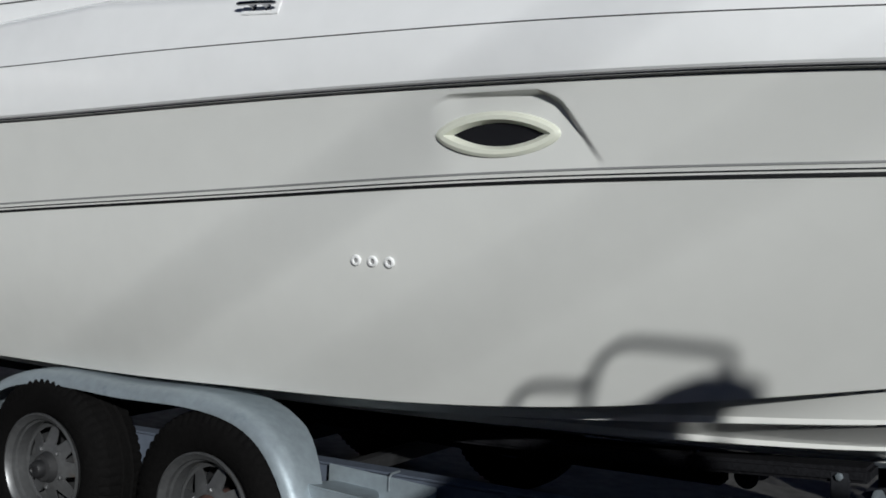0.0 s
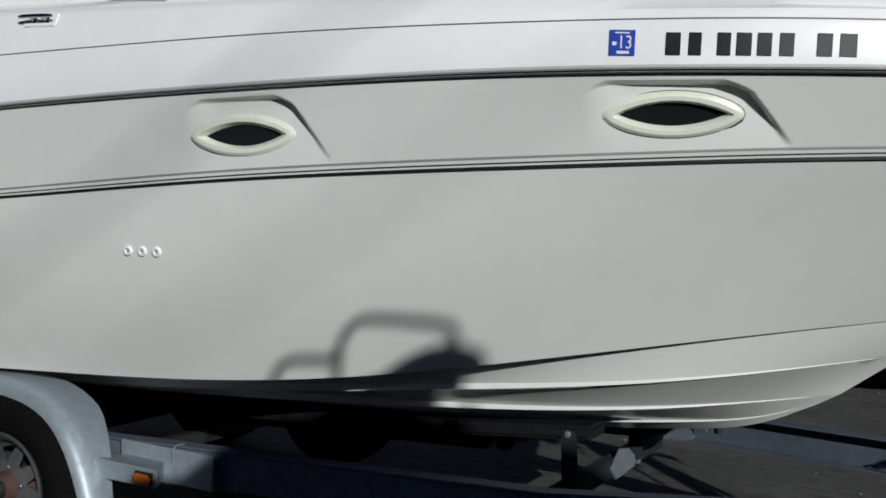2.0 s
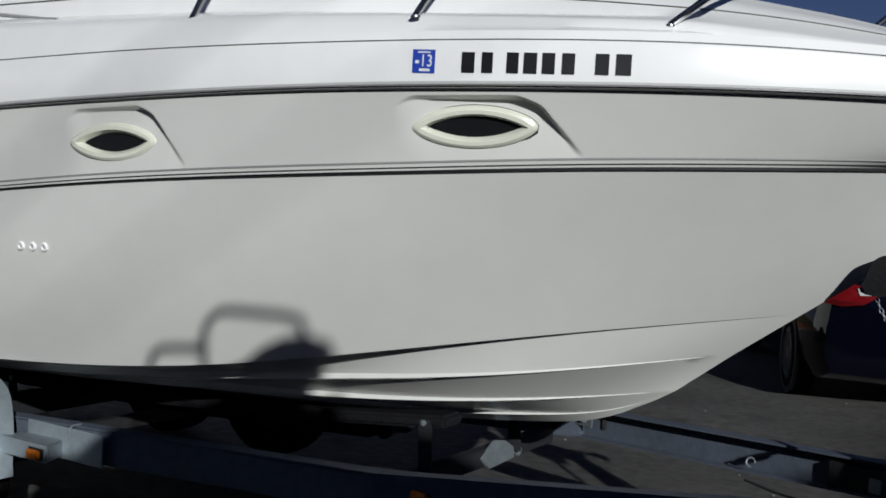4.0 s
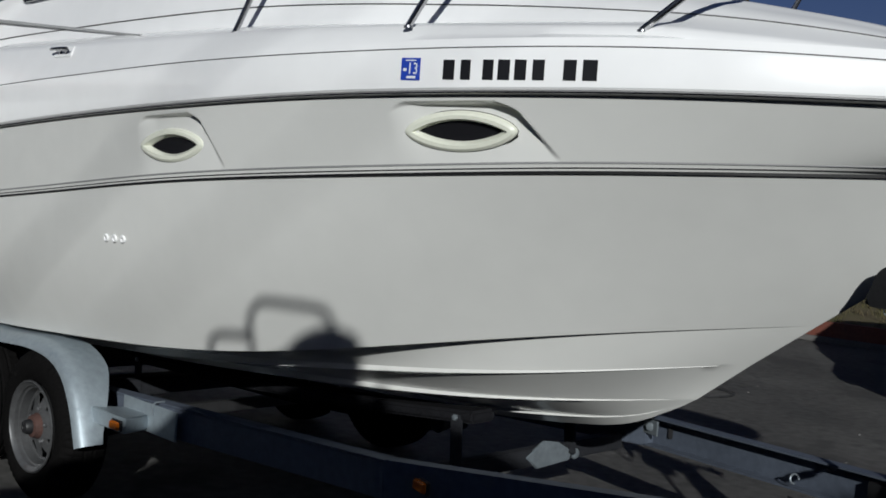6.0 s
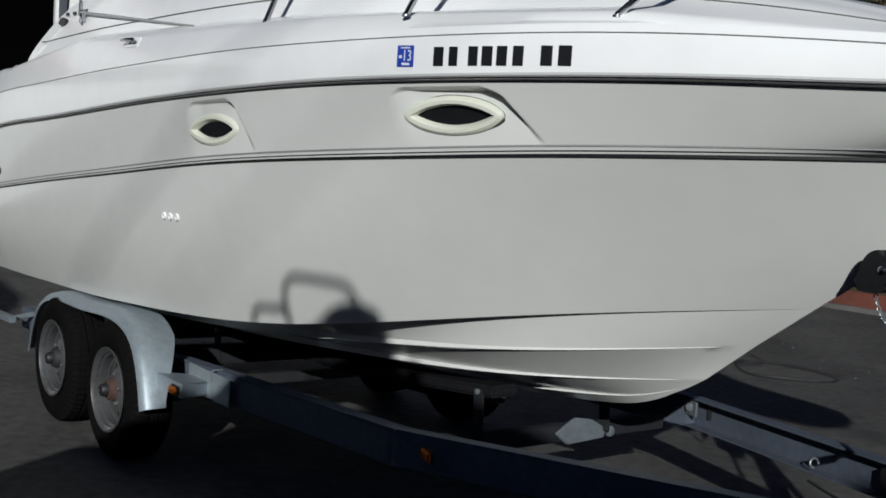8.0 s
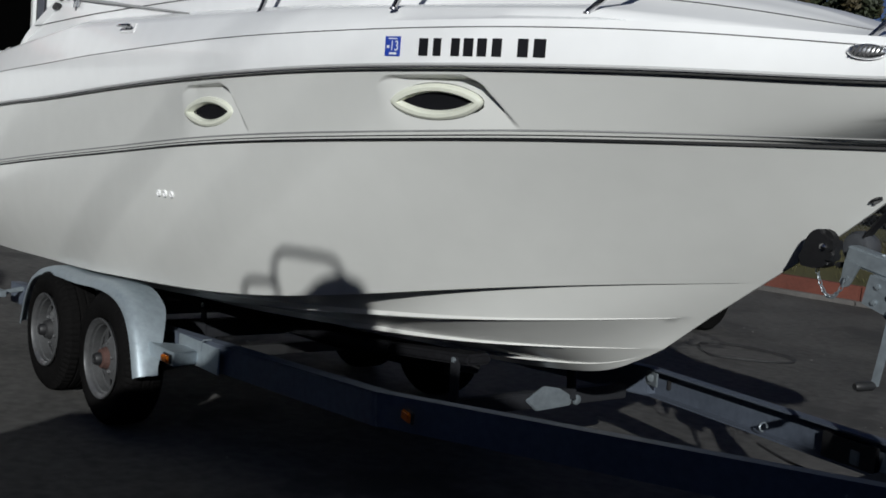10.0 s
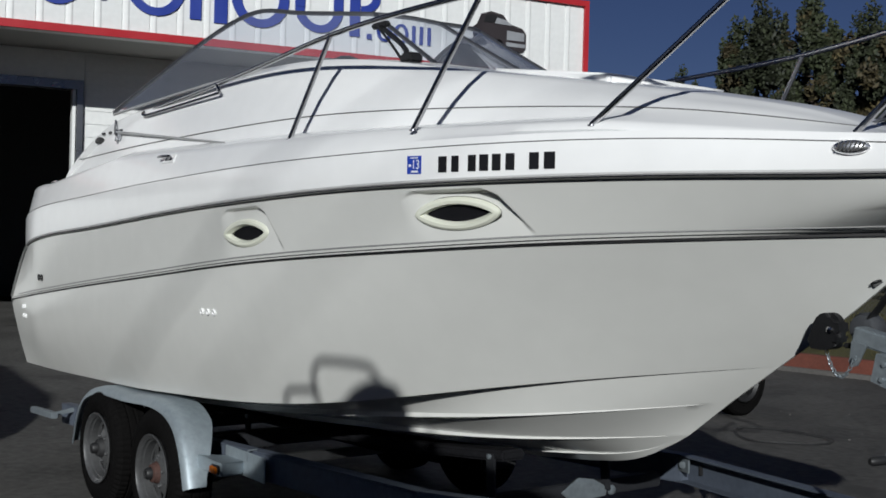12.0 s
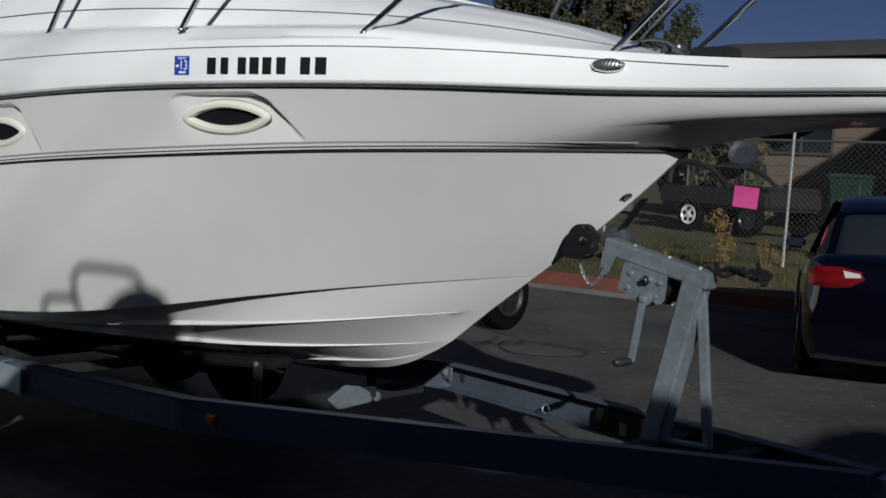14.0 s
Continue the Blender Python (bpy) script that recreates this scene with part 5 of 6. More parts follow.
g2 = [(-9.3, -0.36), (-8.2, 0.37), (-7.0, 0.2), (-5.5, 0.05), (-4.8, -0.2), (-3.55, -0.85), (-3.14, -1.62)]
top2 = []
for x, y in g2:
    d = (y + 5.6) / 0.629
    top2.append(Vector((x + 0.697 * d, -5.6, d * 0.345)))
prism(bm, [Vector((top2[0].x, -5.6, 0.0))] + top2 + [Vector((top2[-1].x + 0.2, -5.6, 0.0))], (1.78, -1.61, 0))
tagged(part("unseen_ground_shader", bm, GREY_LINE), "unseen grey block added to shade the asphalt astern", "trailer")

# unseen overhead line and poles, added to cast faint soft streaks on the hull
POLE_WOOD = material("dark_pole_wood", (0.10, 0.075, 0.055), 0.9, vary=0.25, scale=3, bump=0.4)
line = empty("streak_line", "unseen overhead line on poles, added for soft streaks on the hull", "power line", at=(18, -6, 0))
LINE_AT, LINE_WAY = Vector((21.72, -20.09, 11.99)), Vector((-0.2, 0.98, 0))
for tau in (-14.0, 46.0):
    p = LINE_AT + LINE_WAY * tau
    bm = bmesh.new()
    tube(bm, [(p.x + 0.6, p.y, -0.3), (p.x + 0.6, p.y, 6), (p.x + 0.6, p.y, 12.4)], [0.16, 0.14, 0.11], 12)
    part("pole", bm, POLE_WOOD, line)
    bm = bmesh.new()
    beam(bm, (p.x - 0.2, p.y, 11.85), (p.x + 1.5, p.y, 11.95), 0.10, 0.12, 0.01)
    part("crossarm", bm, POLE_WOOD, line)
for off, rise, rad in ((0.0, 0.0, 0.016), (1.27, 0.14, 0.010)):
    a, b = LINE_AT + LINE_WAY * -14.0, LINE_AT + LINE_WAY * 46.0
    bm = bmesh.new()
    tube(bm, [a + Vector((off, 0, rise)), b + Vector((off, 0, rise))], rad, 6)
    part("cable", bm, BLACK, line)

# unseen slab behind the viewer, added to cut the skylight on shaded parts
SKY_BLOCK = material("dark_sky_block", (0.07, 0.062, 0.052), 0.85, vary=0.25, scale=2, bump=0.4)
bm = bmesh.new()
box(bm, (4, -9.2, 1.5), (60, 0.15, 3.0))
tagged(part("sky_block_south", bm, SKY_BLOCK), "tall dark slab, unseen, added to block low skylight", "wall", kind="structure")

# ------------------------------------------------------------------ beyond the boat: bank, fence, vehicles, house, trees
GRASS = material("dry_grass", (0.072, 0.066, 0.020), 0.95, vary=0.4, scale=2.5, bump=0.8, bump_scale=60, spots=(0.095, 0.075, 0.04), spot_at=0.54, spot_scale=0.9)
CURB = material("red_brown_timber", (0.13, 0.04, 0.026), 0.85, vary=0.3, scale=6, bump=0.4)
FENCE = material("fence_galvanised", (0.36, 0.36, 0.36), 0.5, 0.3, vary=0.15)
WIRE = material("dull_fence_wire", (0.085, 0.085, 0.085), 0.6, 0.3, vary=0.15)
PINK = material("pink_card", (0.62, 0.075, 0.26), 0.6, vary=0.06)
NAVY = material("navy_car_paint", (0.0014, 0.0016, 0.0050), 0.08, 0.0, vary=0.08, spec=0.25)
CAR_GLASS = material("car_glass", (0.02, 0.025, 0.03), 0.05, vary=0.05)
TAIL_RED = material("red_tail_lens", (0.13, 0.004, 0.006), 0.15, vary=0.1)
TAIL_WHITE = material("clear_tail_lens", (0.45, 0.44, 0.43), 0.15, vary=0.05)
SOOT = material("black_truck_paint", (0.02, 0.02, 0.022), 0.35, vary=0.2)
WHITE_WHEEL = material("white_wheel_paint", (0.75, 0.75, 0.73), 0.4, vary=0.08)
HOUSE = material("brown_house_siding", (0.13, 0.098, 0.075), 0.75, vary=0.15, scale=2)
ROOF = material("dark_shingle", (0.06, 0.055, 0.05), 0.9, vary=0.25)
BIN = material("green_bin_plastic", (0.014, 0.036, 0.026), 0.5, vary=0.15)
BARK = material("bark", (0.10, 0.075, 0.055), 0.9, vary=0.3, scale=4, bump=0.6)
LEAF = material("dark_tree_leaf", (0.028, 0.036, 0.014), 0.75, vary=0.35, scale=2, island=True)
LEAF_DRY = material("dry_tree_leaf", (0.058, 0.046, 0.019), 0.8, vary=0.35, scale=2, island=True)
SHRUB = material("orange_shrub_leaf", (0.24, 0.145, 0.028), 0.8, vary=0.35, scale=2, island=True)


def curb_y(x):
    return 9.75 + 0.10 * (x + 2)


bm = bmesh.new()
ys = [0.0, 0.4, 1.2, 2.4, 4, 7, 12, 20, 32, 60, 120]
xs = [-60, -40, -28] + list(np.linspace(-20, 12, 65)) + [20, 40, 60]
rows = []
for x in xs:
    r = []
    for k, d in enumerate(ys):
        z = 0.22 + 0.28 * min(1, d / 2.4) + 0.03 * noise.noise((x * 0.8, d * 0.8, 3)) * (1 if k else 0)
        r.append((x, curb_y(min(max(x, -20), 12)) + 0.10 + d, z))
    rows.append(r)
grid(bm, rows)
tagged(part("grass_bank", bm, GRASS), "dry grass bank behind a timber edging", "ground", kind="structure")
for k in range(11):
    x0, x1 = -14 + 2.4 * k, -14 + 2.4 * k + 2.385
    bm = bmesh.new()
    beam(bm, (x0, curb_y(x0), 0.125 + random.uniform(-0.008, 0.008)), (x1, curb_y(x1), 0.125), 0.16, 0.25, 0.015)
    tagged(part("edging_timber", bm, CURB), "weathered red-brown timber edging beam", "edging", "timber edging of the bank")
GUTTER = material("stained_concrete", (0.11, 0.104, 0.098), 0.9, vary=0.25, scale=4, bump=0.4, spots=(0.10, 0.095, 0.09), spot_at=0.55)
for k in range(9):
    x0, x1 = -14 + 3.0 * k, -14 + 3.0 * k + 2.985
    bm = bmesh.new()
    beam(bm, (x0, curb_y(x0) - 0.135, 0.03), (x1, curb_y(x1) - 0.135, 0.03), 0.10, 0.075, 0.012)
    tagged(part("concrete_edging", bm, GUTTER), "pale concrete strip along the timber edging", "edging", "concrete strips below the timber edging")
# small steel sign stake beside the edging
bm = bmesh.new()
tube(bm, [(-1.55, 9.55, 0), (-1.55, 9.55, 0.48)], 0.018, 8)
disc(bm, (-1.55, 9.55, 0.0), (0, 0, 1), [(0, 0.08), (0.012, 0.08)], 12)
tagged(part("steel_stake", bm, STEEL), "short galvanised stake standing on the asphalt", "stake")


def blades(bm, c, n, spread, tall, w):
    for _ in range(n):
        a = random.uniform(0, 6.283)
        p = Vector((c[0] + random.gauss(0, spread), c[1] + random.gauss(0, spread * 0.6), c[2]))
        h = tall * random.uniform(0.4, 1.1)
        s = Vector((math.cos(a), math.sin(a), 0)) * w
        t = Vector((random.gauss(0, 0.25) * h, random.gauss(0, 0.25) * h, h))
        v = [bm.verts.new(q) for q in (p - s, p + s, p + t * 0.6 + s * 0.7, p + t)]
        bm.faces.new(v)


bm = bmesh.new()
for _ in range(420):
    x = random.uniform(-6, 4)
    d = random.uniform(0.1, 5.5)
    blades(bm, (x, curb_y(x) + d, 0.2 + 0.28 * min(1, d / 2.4)), 16, 0.16, 0.13, 0.006)
tagged(part("grass_tufts", bm, GRASS, smooth=0), "tufts of dry grass on the bank", "grass", kind="stuff")


def leafy(bm, c, r, n, size):
    """A ragged clump of small folded leaves."""
    for _ in range(n):
        d = Vector((random.gauss(0, 1), random.gauss(0, 1), random.gauss(0, 1)))
        d = d.normalized() * (random.random() ** 0.45)
        p = Vector(c) + Vector((d.x * r[0], d.y * r[1], d.z * r[2]))
        a = Vector((random.gauss(0, 1), random.gauss(0, 1), random.gauss(0, 0.7))).normalized()
        b = a.orthogonal().normalized()
        s = size * random.uniform(0.6, 1.3)
        v = [bm.verts.new(q) for q in (p - a * s, p + b * s * 0.5, p + a * s, p - b * s * 0.5)]
        bm.faces.new(v)


def shrub(x, y, z, h, label, leaf=0.020):
    ob = empty("shrub", label, "shrub", "shrubs on the bank", at=(x, y, z))
    bm = bmesh.new()
    for k in range(7):
        a = random.uniform(0, 6.283)
        tube(bm, [(x, y, z - 0.05), (x + 0.08 * math.cos(a), y + 0.08 * math.sin(a), z + h * 0.5), (x + 0.22 * h * math.cos(a), y + 0.2 * h * math.sin(a), z + h * random.uniform(0.7, 1.0))], [0.012, 0.008, 0.003], 5)
    part("stems", bm, BARK, ob)
    bm = bmesh.new()
    for k in range(10):
        t = random.uniform(0.25, 1.0)
        leafy(bm, (x + random.gauss(0, 0.13) * h, y + random.gauss(0, 0.13) * h, z + h * t), (0.11 * h, 0.11 * h, 0.16 * h), 60, leaf)
    part("foliage", bm, SHRUB, ob)


shrub(-1.58, 10.9, 0.36, 0.85, "thin orange-leaved shrub on the dry bank")
shrub(-0.98, 11.0, 0.38, 0.55, "sparse brown shrub on the dry bank", 0.010)
shrub(-2.75, 11.3, 0.40, 0.20, "low dry shrub on the bank", 0.012)

# chain-link fence
FY = 12.1
fence = empty("chain_link_fence", "galvanised chain-link fence along the bank", "fence", at=(0, FY, 0.5))
for x, lean in ((-7.4, 0.0), (-4.4, 0.02), (-1.22, 0.03), (1.7, 0.0), (4.7, 0.0)):
    bm = bmesh.new()
    tube(bm, [(x, FY, 0.35), (x + lean, FY, 2.50)], 0.022, 10)
    disc(bm, (x + lean, FY, 2.50), (0, 0, 1), [(0, 0.026), (0.03, 0.023), (0.05, 0.010)], 10)
    part("post", bm, FENCE, fence)
bm = bmesh.new()
tube(bm, [(-7.4, FY, 2.33), (4.7, FY, 2.36)], 0.020, 8)
part("top_rail", bm, WIRE, fence)
bm = bmesh.new()
step = 0.085
n = int(12.1 / step)
for k in range(-30, n):
    for sg in (1, -1):
        x0 = -7.4 + k * step
        a, b = (x0, 0.55), (x0 + 1.78, 2.33)
        if sg < 0:
            a, b = (x0 + 1.78, 0.55), (x0, 2.33)
        if max(a[0], b[0]) < -7.4 or min(a[0], b[0]) > 4.7:
            continue
        tube(bm, [(a[0], FY - 0.034 + 0.004 * sg, a[1]), (b[0], FY - 0.034 + 0.004 * sg, b[1])], 0.0024, 3, cap=False)
tagged(part("mesh", bm, WIRE, fence, "dull galvanised wire mesh"), kind="stuff")
bm = bmesh.new()
box(bm, (-1.86, FY - 0.06, 1.47), (0.40, 0.012, 0.32), pose(0, 0, 0, 0, 4, 0), 0.002)
tagged(part("pink_placard", bm, PINK), "bright pink card tied to the fence", "sign")


def road_wheel(parent, c, r, mat_rim, sg, side):
    """A road wheel; side is its outward direction."""
    w = new("wheel")
    w.parent = parent
    bm = bmesh.new()
    disc(bm, c, side, [(-0.10, r * 0.7), (-0.10, r * 0.93), (-0.07, r), (0.07, r), (0.10, r * 0.93), (0.105, r * 0.72), (0.07, r * 0.70)], 28)
    part("tyre", bm, TYRE, w)
    bm = bmesh.new()
    disc(bm, c, side, [(0.05, r * 0.60), (0.106, r * 0.61), (0.112, r * 0.58), (0.08, r * 0.52), (0.085, r * 0.2), (0.10, r * 0.16), (0.105, r * 0.08)], 28)
    part("rim", bm, mat_rim, w)
    up = Vector((0, 0, 1))
    s = Vector(side).normalized()
    f = s.cross(up)
    for k in range(5):
        a = k * 2 * math.pi / 5 + 0.3
        p = Vector(c) + s * 0.088 + (f * math.cos(a) + up * math.sin(a)) * r * 0.36
        bm = bmesh.new()
        disc(bm, p, s, [(-0.01, r * 0.13), (0.006, r * 0.13)], 10)
        part("rim_opening", bm, BLACK, w)
    return w


def loft(stations, close=True):
    bm = bmesh.new()
    vs = grid(bm, stations, close=close)
    bm.faces.new(list(reversed(vs[0])))
    bm.faces.new(vs[-1])
    return bm


def half_ring(pts):
    """Mirror half a cross-section (x, y<=0, z) into a closed ring."""
    return [Vector(p) for p in pts] + [Vector((p[0], -p[1], p[2])) for p in reversed(pts)]


def car_at(name, m, label):
    ob = empty(name, label, "car")

    def P(nm, bm, mat, parent=ob, lab="", smooth=35):
        placed(bm, m)
        return part(nm, bm, mat, parent, lab, smooth)

    st = []
    for s, w, zb, zs, zd in ((0.0, 0.72, 0.42, 0.62, 0.97), (0.04, 0.82, 0.30, 0.66, 1.05), (0.18, 0.89, 0.24, 0.70, 1.10), (0.7, 0.92, 0.22, 0.72, 1.08), (1.3, 0.92, 0.22, 0.72, 1.04), (2.4, 0.92, 0.22, 0.70, 1.00), (3.3, 0.915, 0.22, 0.68, 0.98), (3.9, 0.90, 0.22, 0.66, 0.92), (4.4, 0.86, 0.24, 0.62, 0.82), (4.7, 0.74, 0.28, 0.56, 0.70), (4.8, 0.6, 0.36, 0.52, 0.62)):
        st.append(half_ring([(s, -0.3, zb - 0.02), (s, -w * 0.93, zb), (s, -w, zb + 0.14), (s, -w, zs), (s, -w * 0.985, zs + 0.05), (s, -w * 0.95, zd - 0.05), (s, -w * 0.86, zd), (s, -0.3, zd + 0.025)]))
    P("body", loft(st), NAVY, ob, "dark blue metallic car body", 30)
    st = []
    for s, w, z0, z1, wt in ((0.62, 0.70, 1.02, 1.06, 0.64), (1.0, 0.76, 1.02, 1.30, 0.62), (1.35, 0.80, 1.02, 1.46, 0.60), (1.8, 0.82, 1.0, 1.545, 0.60), (2.4, 0.82, 0.98, 1.56, 0.61), (2.9, 0.81, 0.97, 1.49, 0.60), (3.3, 0.78, 0.96, 1.28, 0.62), (3.75, 0.72, 0.93, 0.99, 0.66)):
        st.append(half_ring([(s, -0.2, z0), (s, -w, z0), (s, -(w + wt) / 2 - 0.02, (z0 + z1) / 2), (s, -wt, z1 - 0.03), (s, -wt * 0.88, z1), (s, -0.2, z1 + 0.02)]))
    P("cabin", loft(st), CAR_GLASS, ob, "dark glazed cabin", 30)
    st = []
    for s, z1, wt in ((1.26, 1.44, 0.60), (1.5, 1.51, 0.60), (2.0, 1.575, 0.605), (2.5, 1.575, 0.61), (2.8, 1.53, 0.60)):
        st.append(half_ring([(s, -0.2, z1), (s, -wt - 0.015, z1 - 0.05), (s, -wt - 0.005, z1 - 0.015), (s, -wt * 0.86, z1 + 0.012), (s, -0.2, z1 + 0.03)]))
    P("roof", loft(st), NAVY, ob, "dark blue roof", 40)
    for sg in (1, -1):
        for a, b in (((1.30, -0.62, 1.43), (0.62, -0.72, 1.04)), ((2.78, -0.62, 1.50), (3.70, -0.74, 0.98)), ((2.05, -0.63, 1.53), (2.08, -0.84, 1.0))):
            bm = bmesh.new()
            beam(bm, (a[0], a[1] * sg, a[2]), (b[0], b[1] * sg, b[2]), 0.07, 0.05, 0.015)
            P("pillar", bm, NAVY)
        for s in (0.98, 3.78):
            bm = bmesh.new()
            disc(bm, (s, -0.90 * sg, 0.34), (0, -sg, 0), [(0, 0.37), (0.028, 0.37)], 28)
            P("wheel_arch", bm, BLACK)
        # lamps
        bm = bmesh.new()
        rim_pts = [Vector((a, b * sg, c + 0.05)) for a, b, c in ((0.035, -0.880, 0.81), (0.06, -0.890, 0.90), (0.02, -0.84, 0.965), (-0.02, -0.64, 0.970), (-0.035, -0.49, 0.94), (-0.036, -0.46, 0.88), (-0.035, -0.56, 0.815), (-0.02, -0.72, 0.79))]
        mid = Vector((-0.04, -0.67 * sg, 0.935))
        rings = [[bm.verts.new(p + Vector((0.10, 0, 0))) for p in rim_pts], [bm.verts.new(p) for p in rim_pts], [bm.verts.new(p.lerp(mid, 0.45) + Vector((-0.030, -0.012 * sg, 0))) for p in rim_pts]]
        tip = bm.verts.new(mid + Vector((-0.022, 0, 0)))
        for k in range(8):
            j = (k + 1) % 8
            for lo, hi in zip(rings, rings[1:]):
                bm.faces.new((lo[k], lo[j], hi[j], hi[k]))
            bm.faces.new((rings[2][k], rings[2][j], tip))
        bmesh.ops.recalc_face_normals(bm, faces=bm.faces)
        lamp = P("tail_lamp", bm, TAIL_RED, ob, "red tail lamp")
        bm = bmesh.new()
        prism(bm, [Vector((a, b * sg, c + 0.05)) for a, b, c in ((-0.078, -0.630, 0.945), (-0.068, -0.505, 0.926), (-0.066, -0.485, 0.895), (-0.078, -0.610, 0.888))], (0.05, 0, 0))
        P("reversing_lens", bm, TAIL_WHITE, lamp)
        bm = bmesh.new()
        box(bm, (0.035, -0.56 * sg, 0.40), (0.03, 0.22, 0.035), None, 0.008)
        P("reflector", bm, TAIL_RED, ob, "red bumper reflector")
        bm = bmesh.new()
        box(bm, (3.02, -0.99 * sg, 1.06), (0.11, 0.20, 0.13), None, 0.035)
        mir = P("door_mirror", bm, BLACK, ob, "door mirror")
        bm = bmesh.new()
        box(bm, (2.958, -0.99 * sg, 1.065), (0.008, 0.16, 0.09), None, 0.002)
        P("mirror_glass", bm, CHROME, mir)
    for k in range(7):
        bm = bmesh.new()
        box(bm, (0.03, -0.16 + 0.05 * k, 1.035), (0.008, 0.03, 0.02), None, 0.002)
        P("badge_bar", bm, TAIL_WHITE)
    R = m.to_3x3()
    for s in (0.98, 3.78):
        for sg in (1, -1):
            road_wheel(ob, m @ Vector((s, -0.83 * sg, 0.325)), 0.325, RIM, sg, R @ Vector((0, -sg, 0)))
    return ob


def car_pose(x, y, heading):
    """Rear left corner at x, y; heading in degrees."""
    m = pose(x, y, 0.02, 0, 0, heading)
    return m @ Matrix.Translation((0.0, -0.86, 0))


car_at("sedan", car_pose(2.24, 5.14, 114.5), "dark blue four-door saloon parked on the asphalt")


def pickup(m):
    ob = empty("pickup_truck", "old black pickup truck parked beyond the fence", "truck")

    def P(nm, bm, mat, lab=""):
        return part(nm, placed(bm, m), mat, ob, lab)

    bm = bmesh.new()
    box(bm, (-0.95, 0, 0.80), (3.4, 1.8, 0.46), None, 0.08)
    box(bm, (0.10, 0, 1.05), (1.25, 1.72, 0.12), None, 0.05)
    P("body", bm, SOOT, "black steel body and bonnet")
    bm = bmesh.new()
    for sg in (1, -1):
        tube(bm, smoothed([(-2.40, -0.80 * sg, 1.1), (-2.34, -0.76 * sg, 1.48), (-1.4, -0.74 * sg, 1.52), (-1.15, -0.76 * sg, 1.46), (-0.55, -0.82 * sg, 1.1)], 5), 0.055, 8)
        tube(bm, [(-1.75, -0.76 * sg, 1.1), (-1.7, -0.74 * sg, 1.5)], 0.045, 8)
    box(bm, (-1.75, 0, 1.53), (1.15, 1.5, 0.05), None, 0.02)
    P("cab_frame", bm, SOOT, "black open cab frame")
    for sg in (1, -1):
        for q, rim in ((-1.6, WHITE_WHEEL), (0.2, SOOT)):
            road_wheel(ob, m @ Vector((q, -0.82 * sg, 0.37)), 0.37, rim, sg, m.to_3x3() @ Vector((0, -sg, 0)))


pickup(pose(-5.29, 20.05, 0.54, 0, 0, -16))

DISH = material("dark_grey_dish", (0.020, 0.023, 0.034), 0.5, vary=0.15)
# satellite dish on a pole, bins and clutter by the house
dish = empty("satellite_dish", "grey satellite dish on a pole", "dish", at=(-6.93, 22.0, 0.5))
bm = bmesh.new()
tube(bm, [(-6.93, 22.0, 0.45), (-6.93, 22.0, 2.2)], 0.035, 8)
part("mast", bm, SOOT, dish)
bm = bmesh.new()
disc(bm, (-6.93, 21.85, 2.42), (0.3, -1, 0.5), [(-0.02, 0.24), (0.0, 0.37), (0.02, 0.37), (-0.02, 0.24), (-0.05, 0.1)], 24)
part("reflector_dish", bm, DISH, dish)


def bin_at(x, y, z):
    ob = empty("wheeled_bin", "green wheeled refuse bin with a closed lid", "bin", at=(x, y, z))
    st = []
    for zz, w in ((0.0, 0.20), (0.1, 0.21), (1.22, 0.27), (1.27, 0.285)):
        st.append([Vector((x + a * w, y + b * w, z + zz)) for a, b in ((-1, -0.9), (-0.9, -1), (0.9, -1), (1, -0.9), (1, 0.9), (0.9, 1), (-0.9, 1), (-1, 0.9))])
    part("tub", loft(st), BIN, ob)
    bm = bmesh.new()
    box(bm, (x, y, z + 1.31), (0.60, 0.64, 0.08), None, 0.025)
    part("lid", bm, BIN, ob)
    bm = bmesh.new()
    tube(bm, [(x - 0.22, y + 0.34, z + 1.22), (x + 0.22, y + 0.34, z + 1.22)], 0.016, 8)
    part("handle", bm, BLACK, ob)


bin_at(-1.33, 14.7, 0.58)

house = empty("house", "low brown timber-sided house behind the fence", "house", at=(0, 26, 0.5))
HX0, HX1, HY, HZ = -12.5, 16.0, 29.0, 5.6
bm = bmesh.new()
box(bm, ((HX0 + HX1) / 2, HY + 3.5, 0.5 + (HZ - 0.5) / 2), (HX1 - HX0, 7.0, HZ - 0.5))
part("wall", bm, HOUSE, house)
bm = bmesh.new()
prism(bm, [Vector((HX0 - 0.6, y, z)) for y, z in ((HY - 0.7, HZ - 0.05), (HY - 0.7, HZ + 0.12), (HY + 3.5, HZ + 0.95), (HY + 7.7, HZ + 0.12), (HY + 7.7, HZ - 0.05))], (HX1 - HX0 + 1.2, 0, 0))
part("roof", bm, ROOF, house, "dark shingle roof")
bm = bmesh.new()
prism(bm, [Vector((0, y, z)) for y, z in ((0, 0), (-0.03, 0), (-0.008, 0.30), (0, 0.30))], (HX1 - HX0, 0, 0))
ME_HLAP = finish(bm, "lap_board", HOUSE, 20)
for k in range(15):
    piece("lap_board", ME_HLAP, house, Matrix.Translation((HX0, HY - 0.002, 0.52 + 0.30 * k)))
bm = bmesh.new()
box(bm, (-10.2, HY - 0.75, 3.66), (4.7, 1.5, 0.14), None, 0.02)
part("porch_roof", bm, ROOF, house, "dark porch overhang")
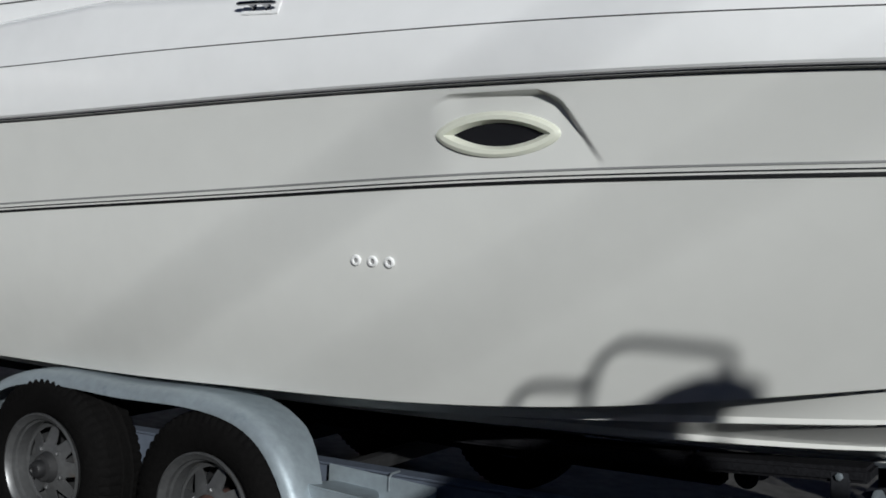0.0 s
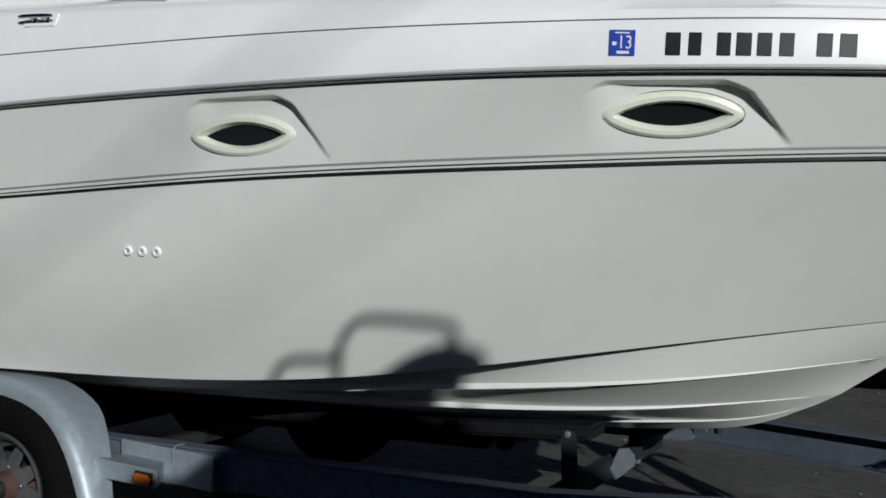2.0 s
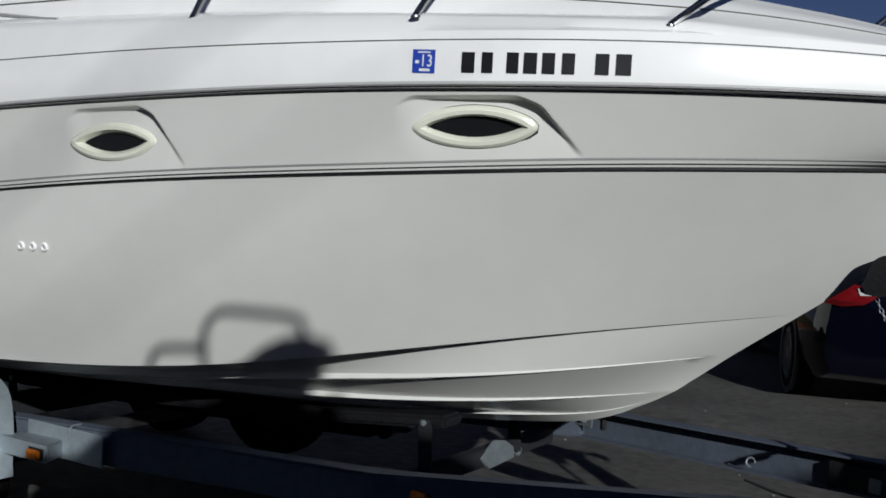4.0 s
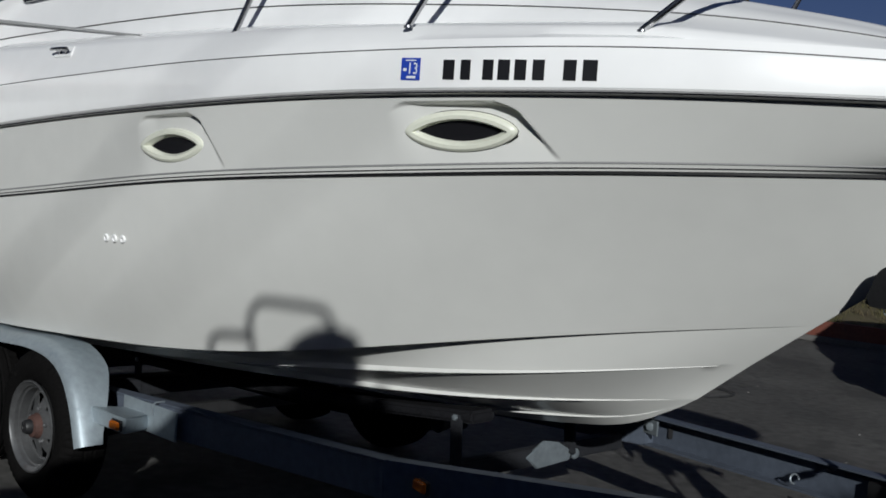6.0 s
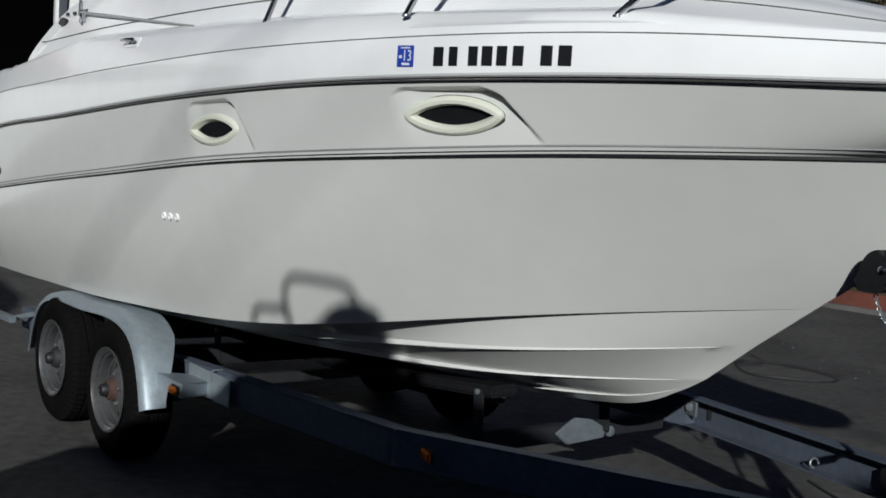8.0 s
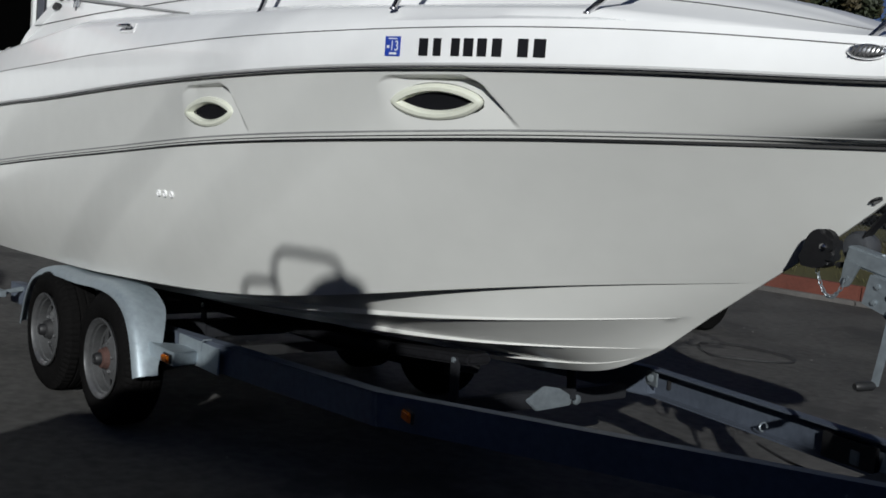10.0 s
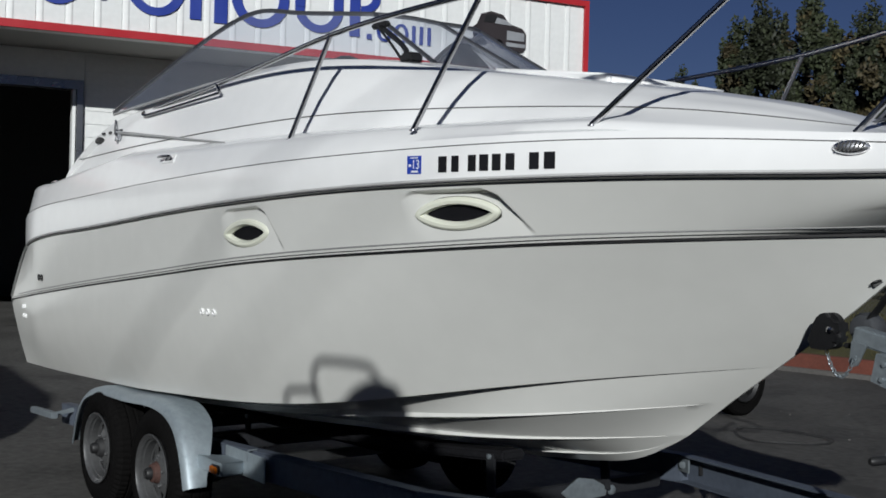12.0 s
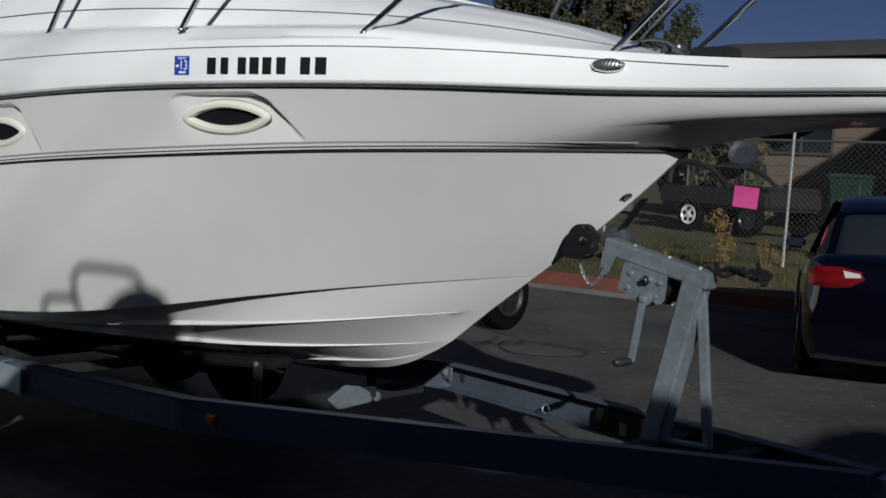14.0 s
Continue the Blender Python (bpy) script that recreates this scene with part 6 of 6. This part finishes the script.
for x0, w, z0, h in ((-9.65, 1.95, 2.7, 0.78),):
    win = new("window")
    win.parent = house
    win.matrix_parent_inverse = Matrix.Translation(-house.location)
    bm = bmesh.new()
    for a, b in (((x0, z0), (x0 + w, z0)), ((x0, z0 + h), (x0 + w, z0 + h)), ((x0, z0), (x0, z0 + h)), ((x0 + w, z0), (x0 + w, z0 + h)), ((x0 + w / 2, z0), (x0 + w / 2, z0 + h))):
        beam(bm, (a[0], HY - 0.06, a[1]), (b[0], HY - 0.06, b[1]), 0.08, 0.08, 0.01, up=(0, 1, 0))
    part("frame", bm, ROOF, win)
    bm = bmesh.new()
    box(bm, (x0 + w / 2, HY - 0.045, z0 + h / 2), (w, 0.01, h))
    part("pane", bm, CAR_GLASS, win)


def tree(x, y, h, spread, label, seed, dry=0.1):
    random.seed(seed)
    ob = empty("tree", label, "tree", "trees beyond the yard", at=(x, y, 0.4))
    bm = bmesh.new()
    tube(bm, smoothed([(x, y, 0.2), (x + 0.1, y, h * 0.3), (x - 0.1, y + 0.1, h * 0.6), (x, y, h * 0.92)], 4), [0.28 - 0.02 * k for k in range(13)], 8)
    limbs = []
    for k in range(26):
        z = h * (0.18 + 0.72 * k / 26)
        a = k * 2.4 + random.uniform(-0.4, 0.4)
        reach = spread * (1 - 0.72 * (k / 26) ** 1.4) * random.uniform(0.65, 1.1)
        tip = Vector((x + reach * math.cos(a), y + reach * math.sin(a), z + reach * random.uniform(0.25, 0.7)))
        tube(bm, [(x, y, z), Vector((x, y, z)).lerp(tip, 0.5) + Vector((0, 0, -0.08)), tip], [0.06, 0.04, 0.012], 5)
        limbs.append((Vector((x, y, z)), tip))
    part("trunk", bm, BARK, ob)
    bm, bm2 = bmesh.new(), bmesh.new()
    for a, b in limbs:
        for t in (0.45, 0.7, 0.9, 1.02):
            c = a.lerp(b, t) + Vector((random.gauss(0, 0.18), random.gauss(0, 0.18), random.gauss(0, 0.15)))
            s = random.uniform(0.30, 0.62) * spread / 2.6
            leafy(bm if random.random() > dry else bm2, c, (s, s, s * 1.3), 190, 0.10)
    for a, b in limbs:
        for k in range(3):
            c = a.lerp(b, random.uniform(0.6, 1.05)) + Vector((random.gauss(0, 0.15), random.gauss(0, 0.15), random.uniform(0.25, 0.6)))
            leafy(bm, c, (0.11, 0.11, random.uniform(0.35, 0.6)), 60, 0.085)
    for k in range(8):
        leafy(bm, (x + random.gauss(0, 0.2), y + random.gauss(0, 0.2), h * random.uniform(0.86, 1.0)), (0.3, 0.3, 0.5), 80, 0.085)
    part("crown", bm, LEAF, ob, "dark green foliage")
    part("dry_crown", bm2, LEAF_DRY, ob, "brownish foliage")
    return ob


tree(-21.3, 30.3, 9.9, 1.25, "slim dark conifer with drooping twigs", 5, dry=0.2)
tree(-19.6, 30.0, 10.6, 1.95, "tall dark conifer with brown patches", 3, dry=0.2)
tree(-17.8, 30.4, 10.5, 1.95, "dark bushy conifer with thin gaps", 4, dry=0.2)
tree(-15.9, 30.8, 9.9, 1.75, "dark conifer with a rounded brownish top", 9, dry=0.35)
tree(-14.5, 31.4, 7.6, 1.1, "short dark conifer beside the taller ones", 12, dry=0.3)
tree(-7.75, 22.9, 4.1, 0.9, "small yellowing tree by the house", 7, dry=0.6)
# unseen gabled block to the east, added for the shadow on the house
EAST = empty("unseen_gable", "unseen gabled block added to cast a shadow on the brown house", "house", at=(8, 18.5, 0.5))
bm = bmesh.new()
prism(bm, [Vector((x, 17.0, z)) for x, z in ((2.6, 0.4), (2.6, 7.3), (8.0, 10.8), (13.4, 7.3), (13.4, 0.4))], (0, 4.0, 0))
part("wall", bm, HOUSE, EAST)
tree(-34.0, 42.0, 11.0, 2.2, "distant pale green tree", 8, dry=0.5)
random.seed(11)

spare = road_wheel(None, (-1.27, 5.55, 0.36), 0.36, BLACK_RUBBER, 1, (0.99, 0.05, 0))
spare.name = "spare_wheel"
tagged(spare, "black tyre standing upright on the asphalt", "wheel")

# loose length of timber and its neighbour on the asphalt astern, and the coil of hose behind the keel
bm = bmesh.new()
beam(bm, (-3.3, -1.72, 0.025), (-2.75, -1.36, 0.025), 0.09, 0.045)
tagged(part("timber_offcut", bm, BARK), "dark length of timber lying on the asphalt", "timber")
bm = bmesh.new()
tube(bm, [Vector((-0.2 + (0.42 + 0.015 * k) * math.cos(t) + 0.1 * math.sin(2 * t), 4.75 + (0.36 + 0.01 * k) * math.sin(t), 0.012 + 0.012 * k)) for k in range(2) for t in [q * 2 * math.pi / 28 for q in range(28)]], 0.0035, 6)
tagged(part("hose", bm, BLACK_RUBBER), "thin dark hose coiled on the asphalt", "hose")
GRIT = material("pale_grit", (0.15, 0.145, 0.135), 0.9, vary=0.3)
bm = bmesh.new()
for k in range(150):
    x, y = random.uniform(-6, 6), random.uniform(-3.2, 8.5)
    r = random.uniform(0.004, 0.012)
    o = bmesh.ops.create_icosphere(bm, subdivisions=1, radius=r)
    bmesh.ops.scale(bm, vec=(1, random.uniform(0.6, 1), 0.6), verts=o["verts"])
    bmesh.ops.translate(bm, vec=(x, y, r * 0.4), verts=o["verts"])
tagged(part("gravel", bm, GRIT), "scattered grit on the asphalt", "gravel", kind="stuff")
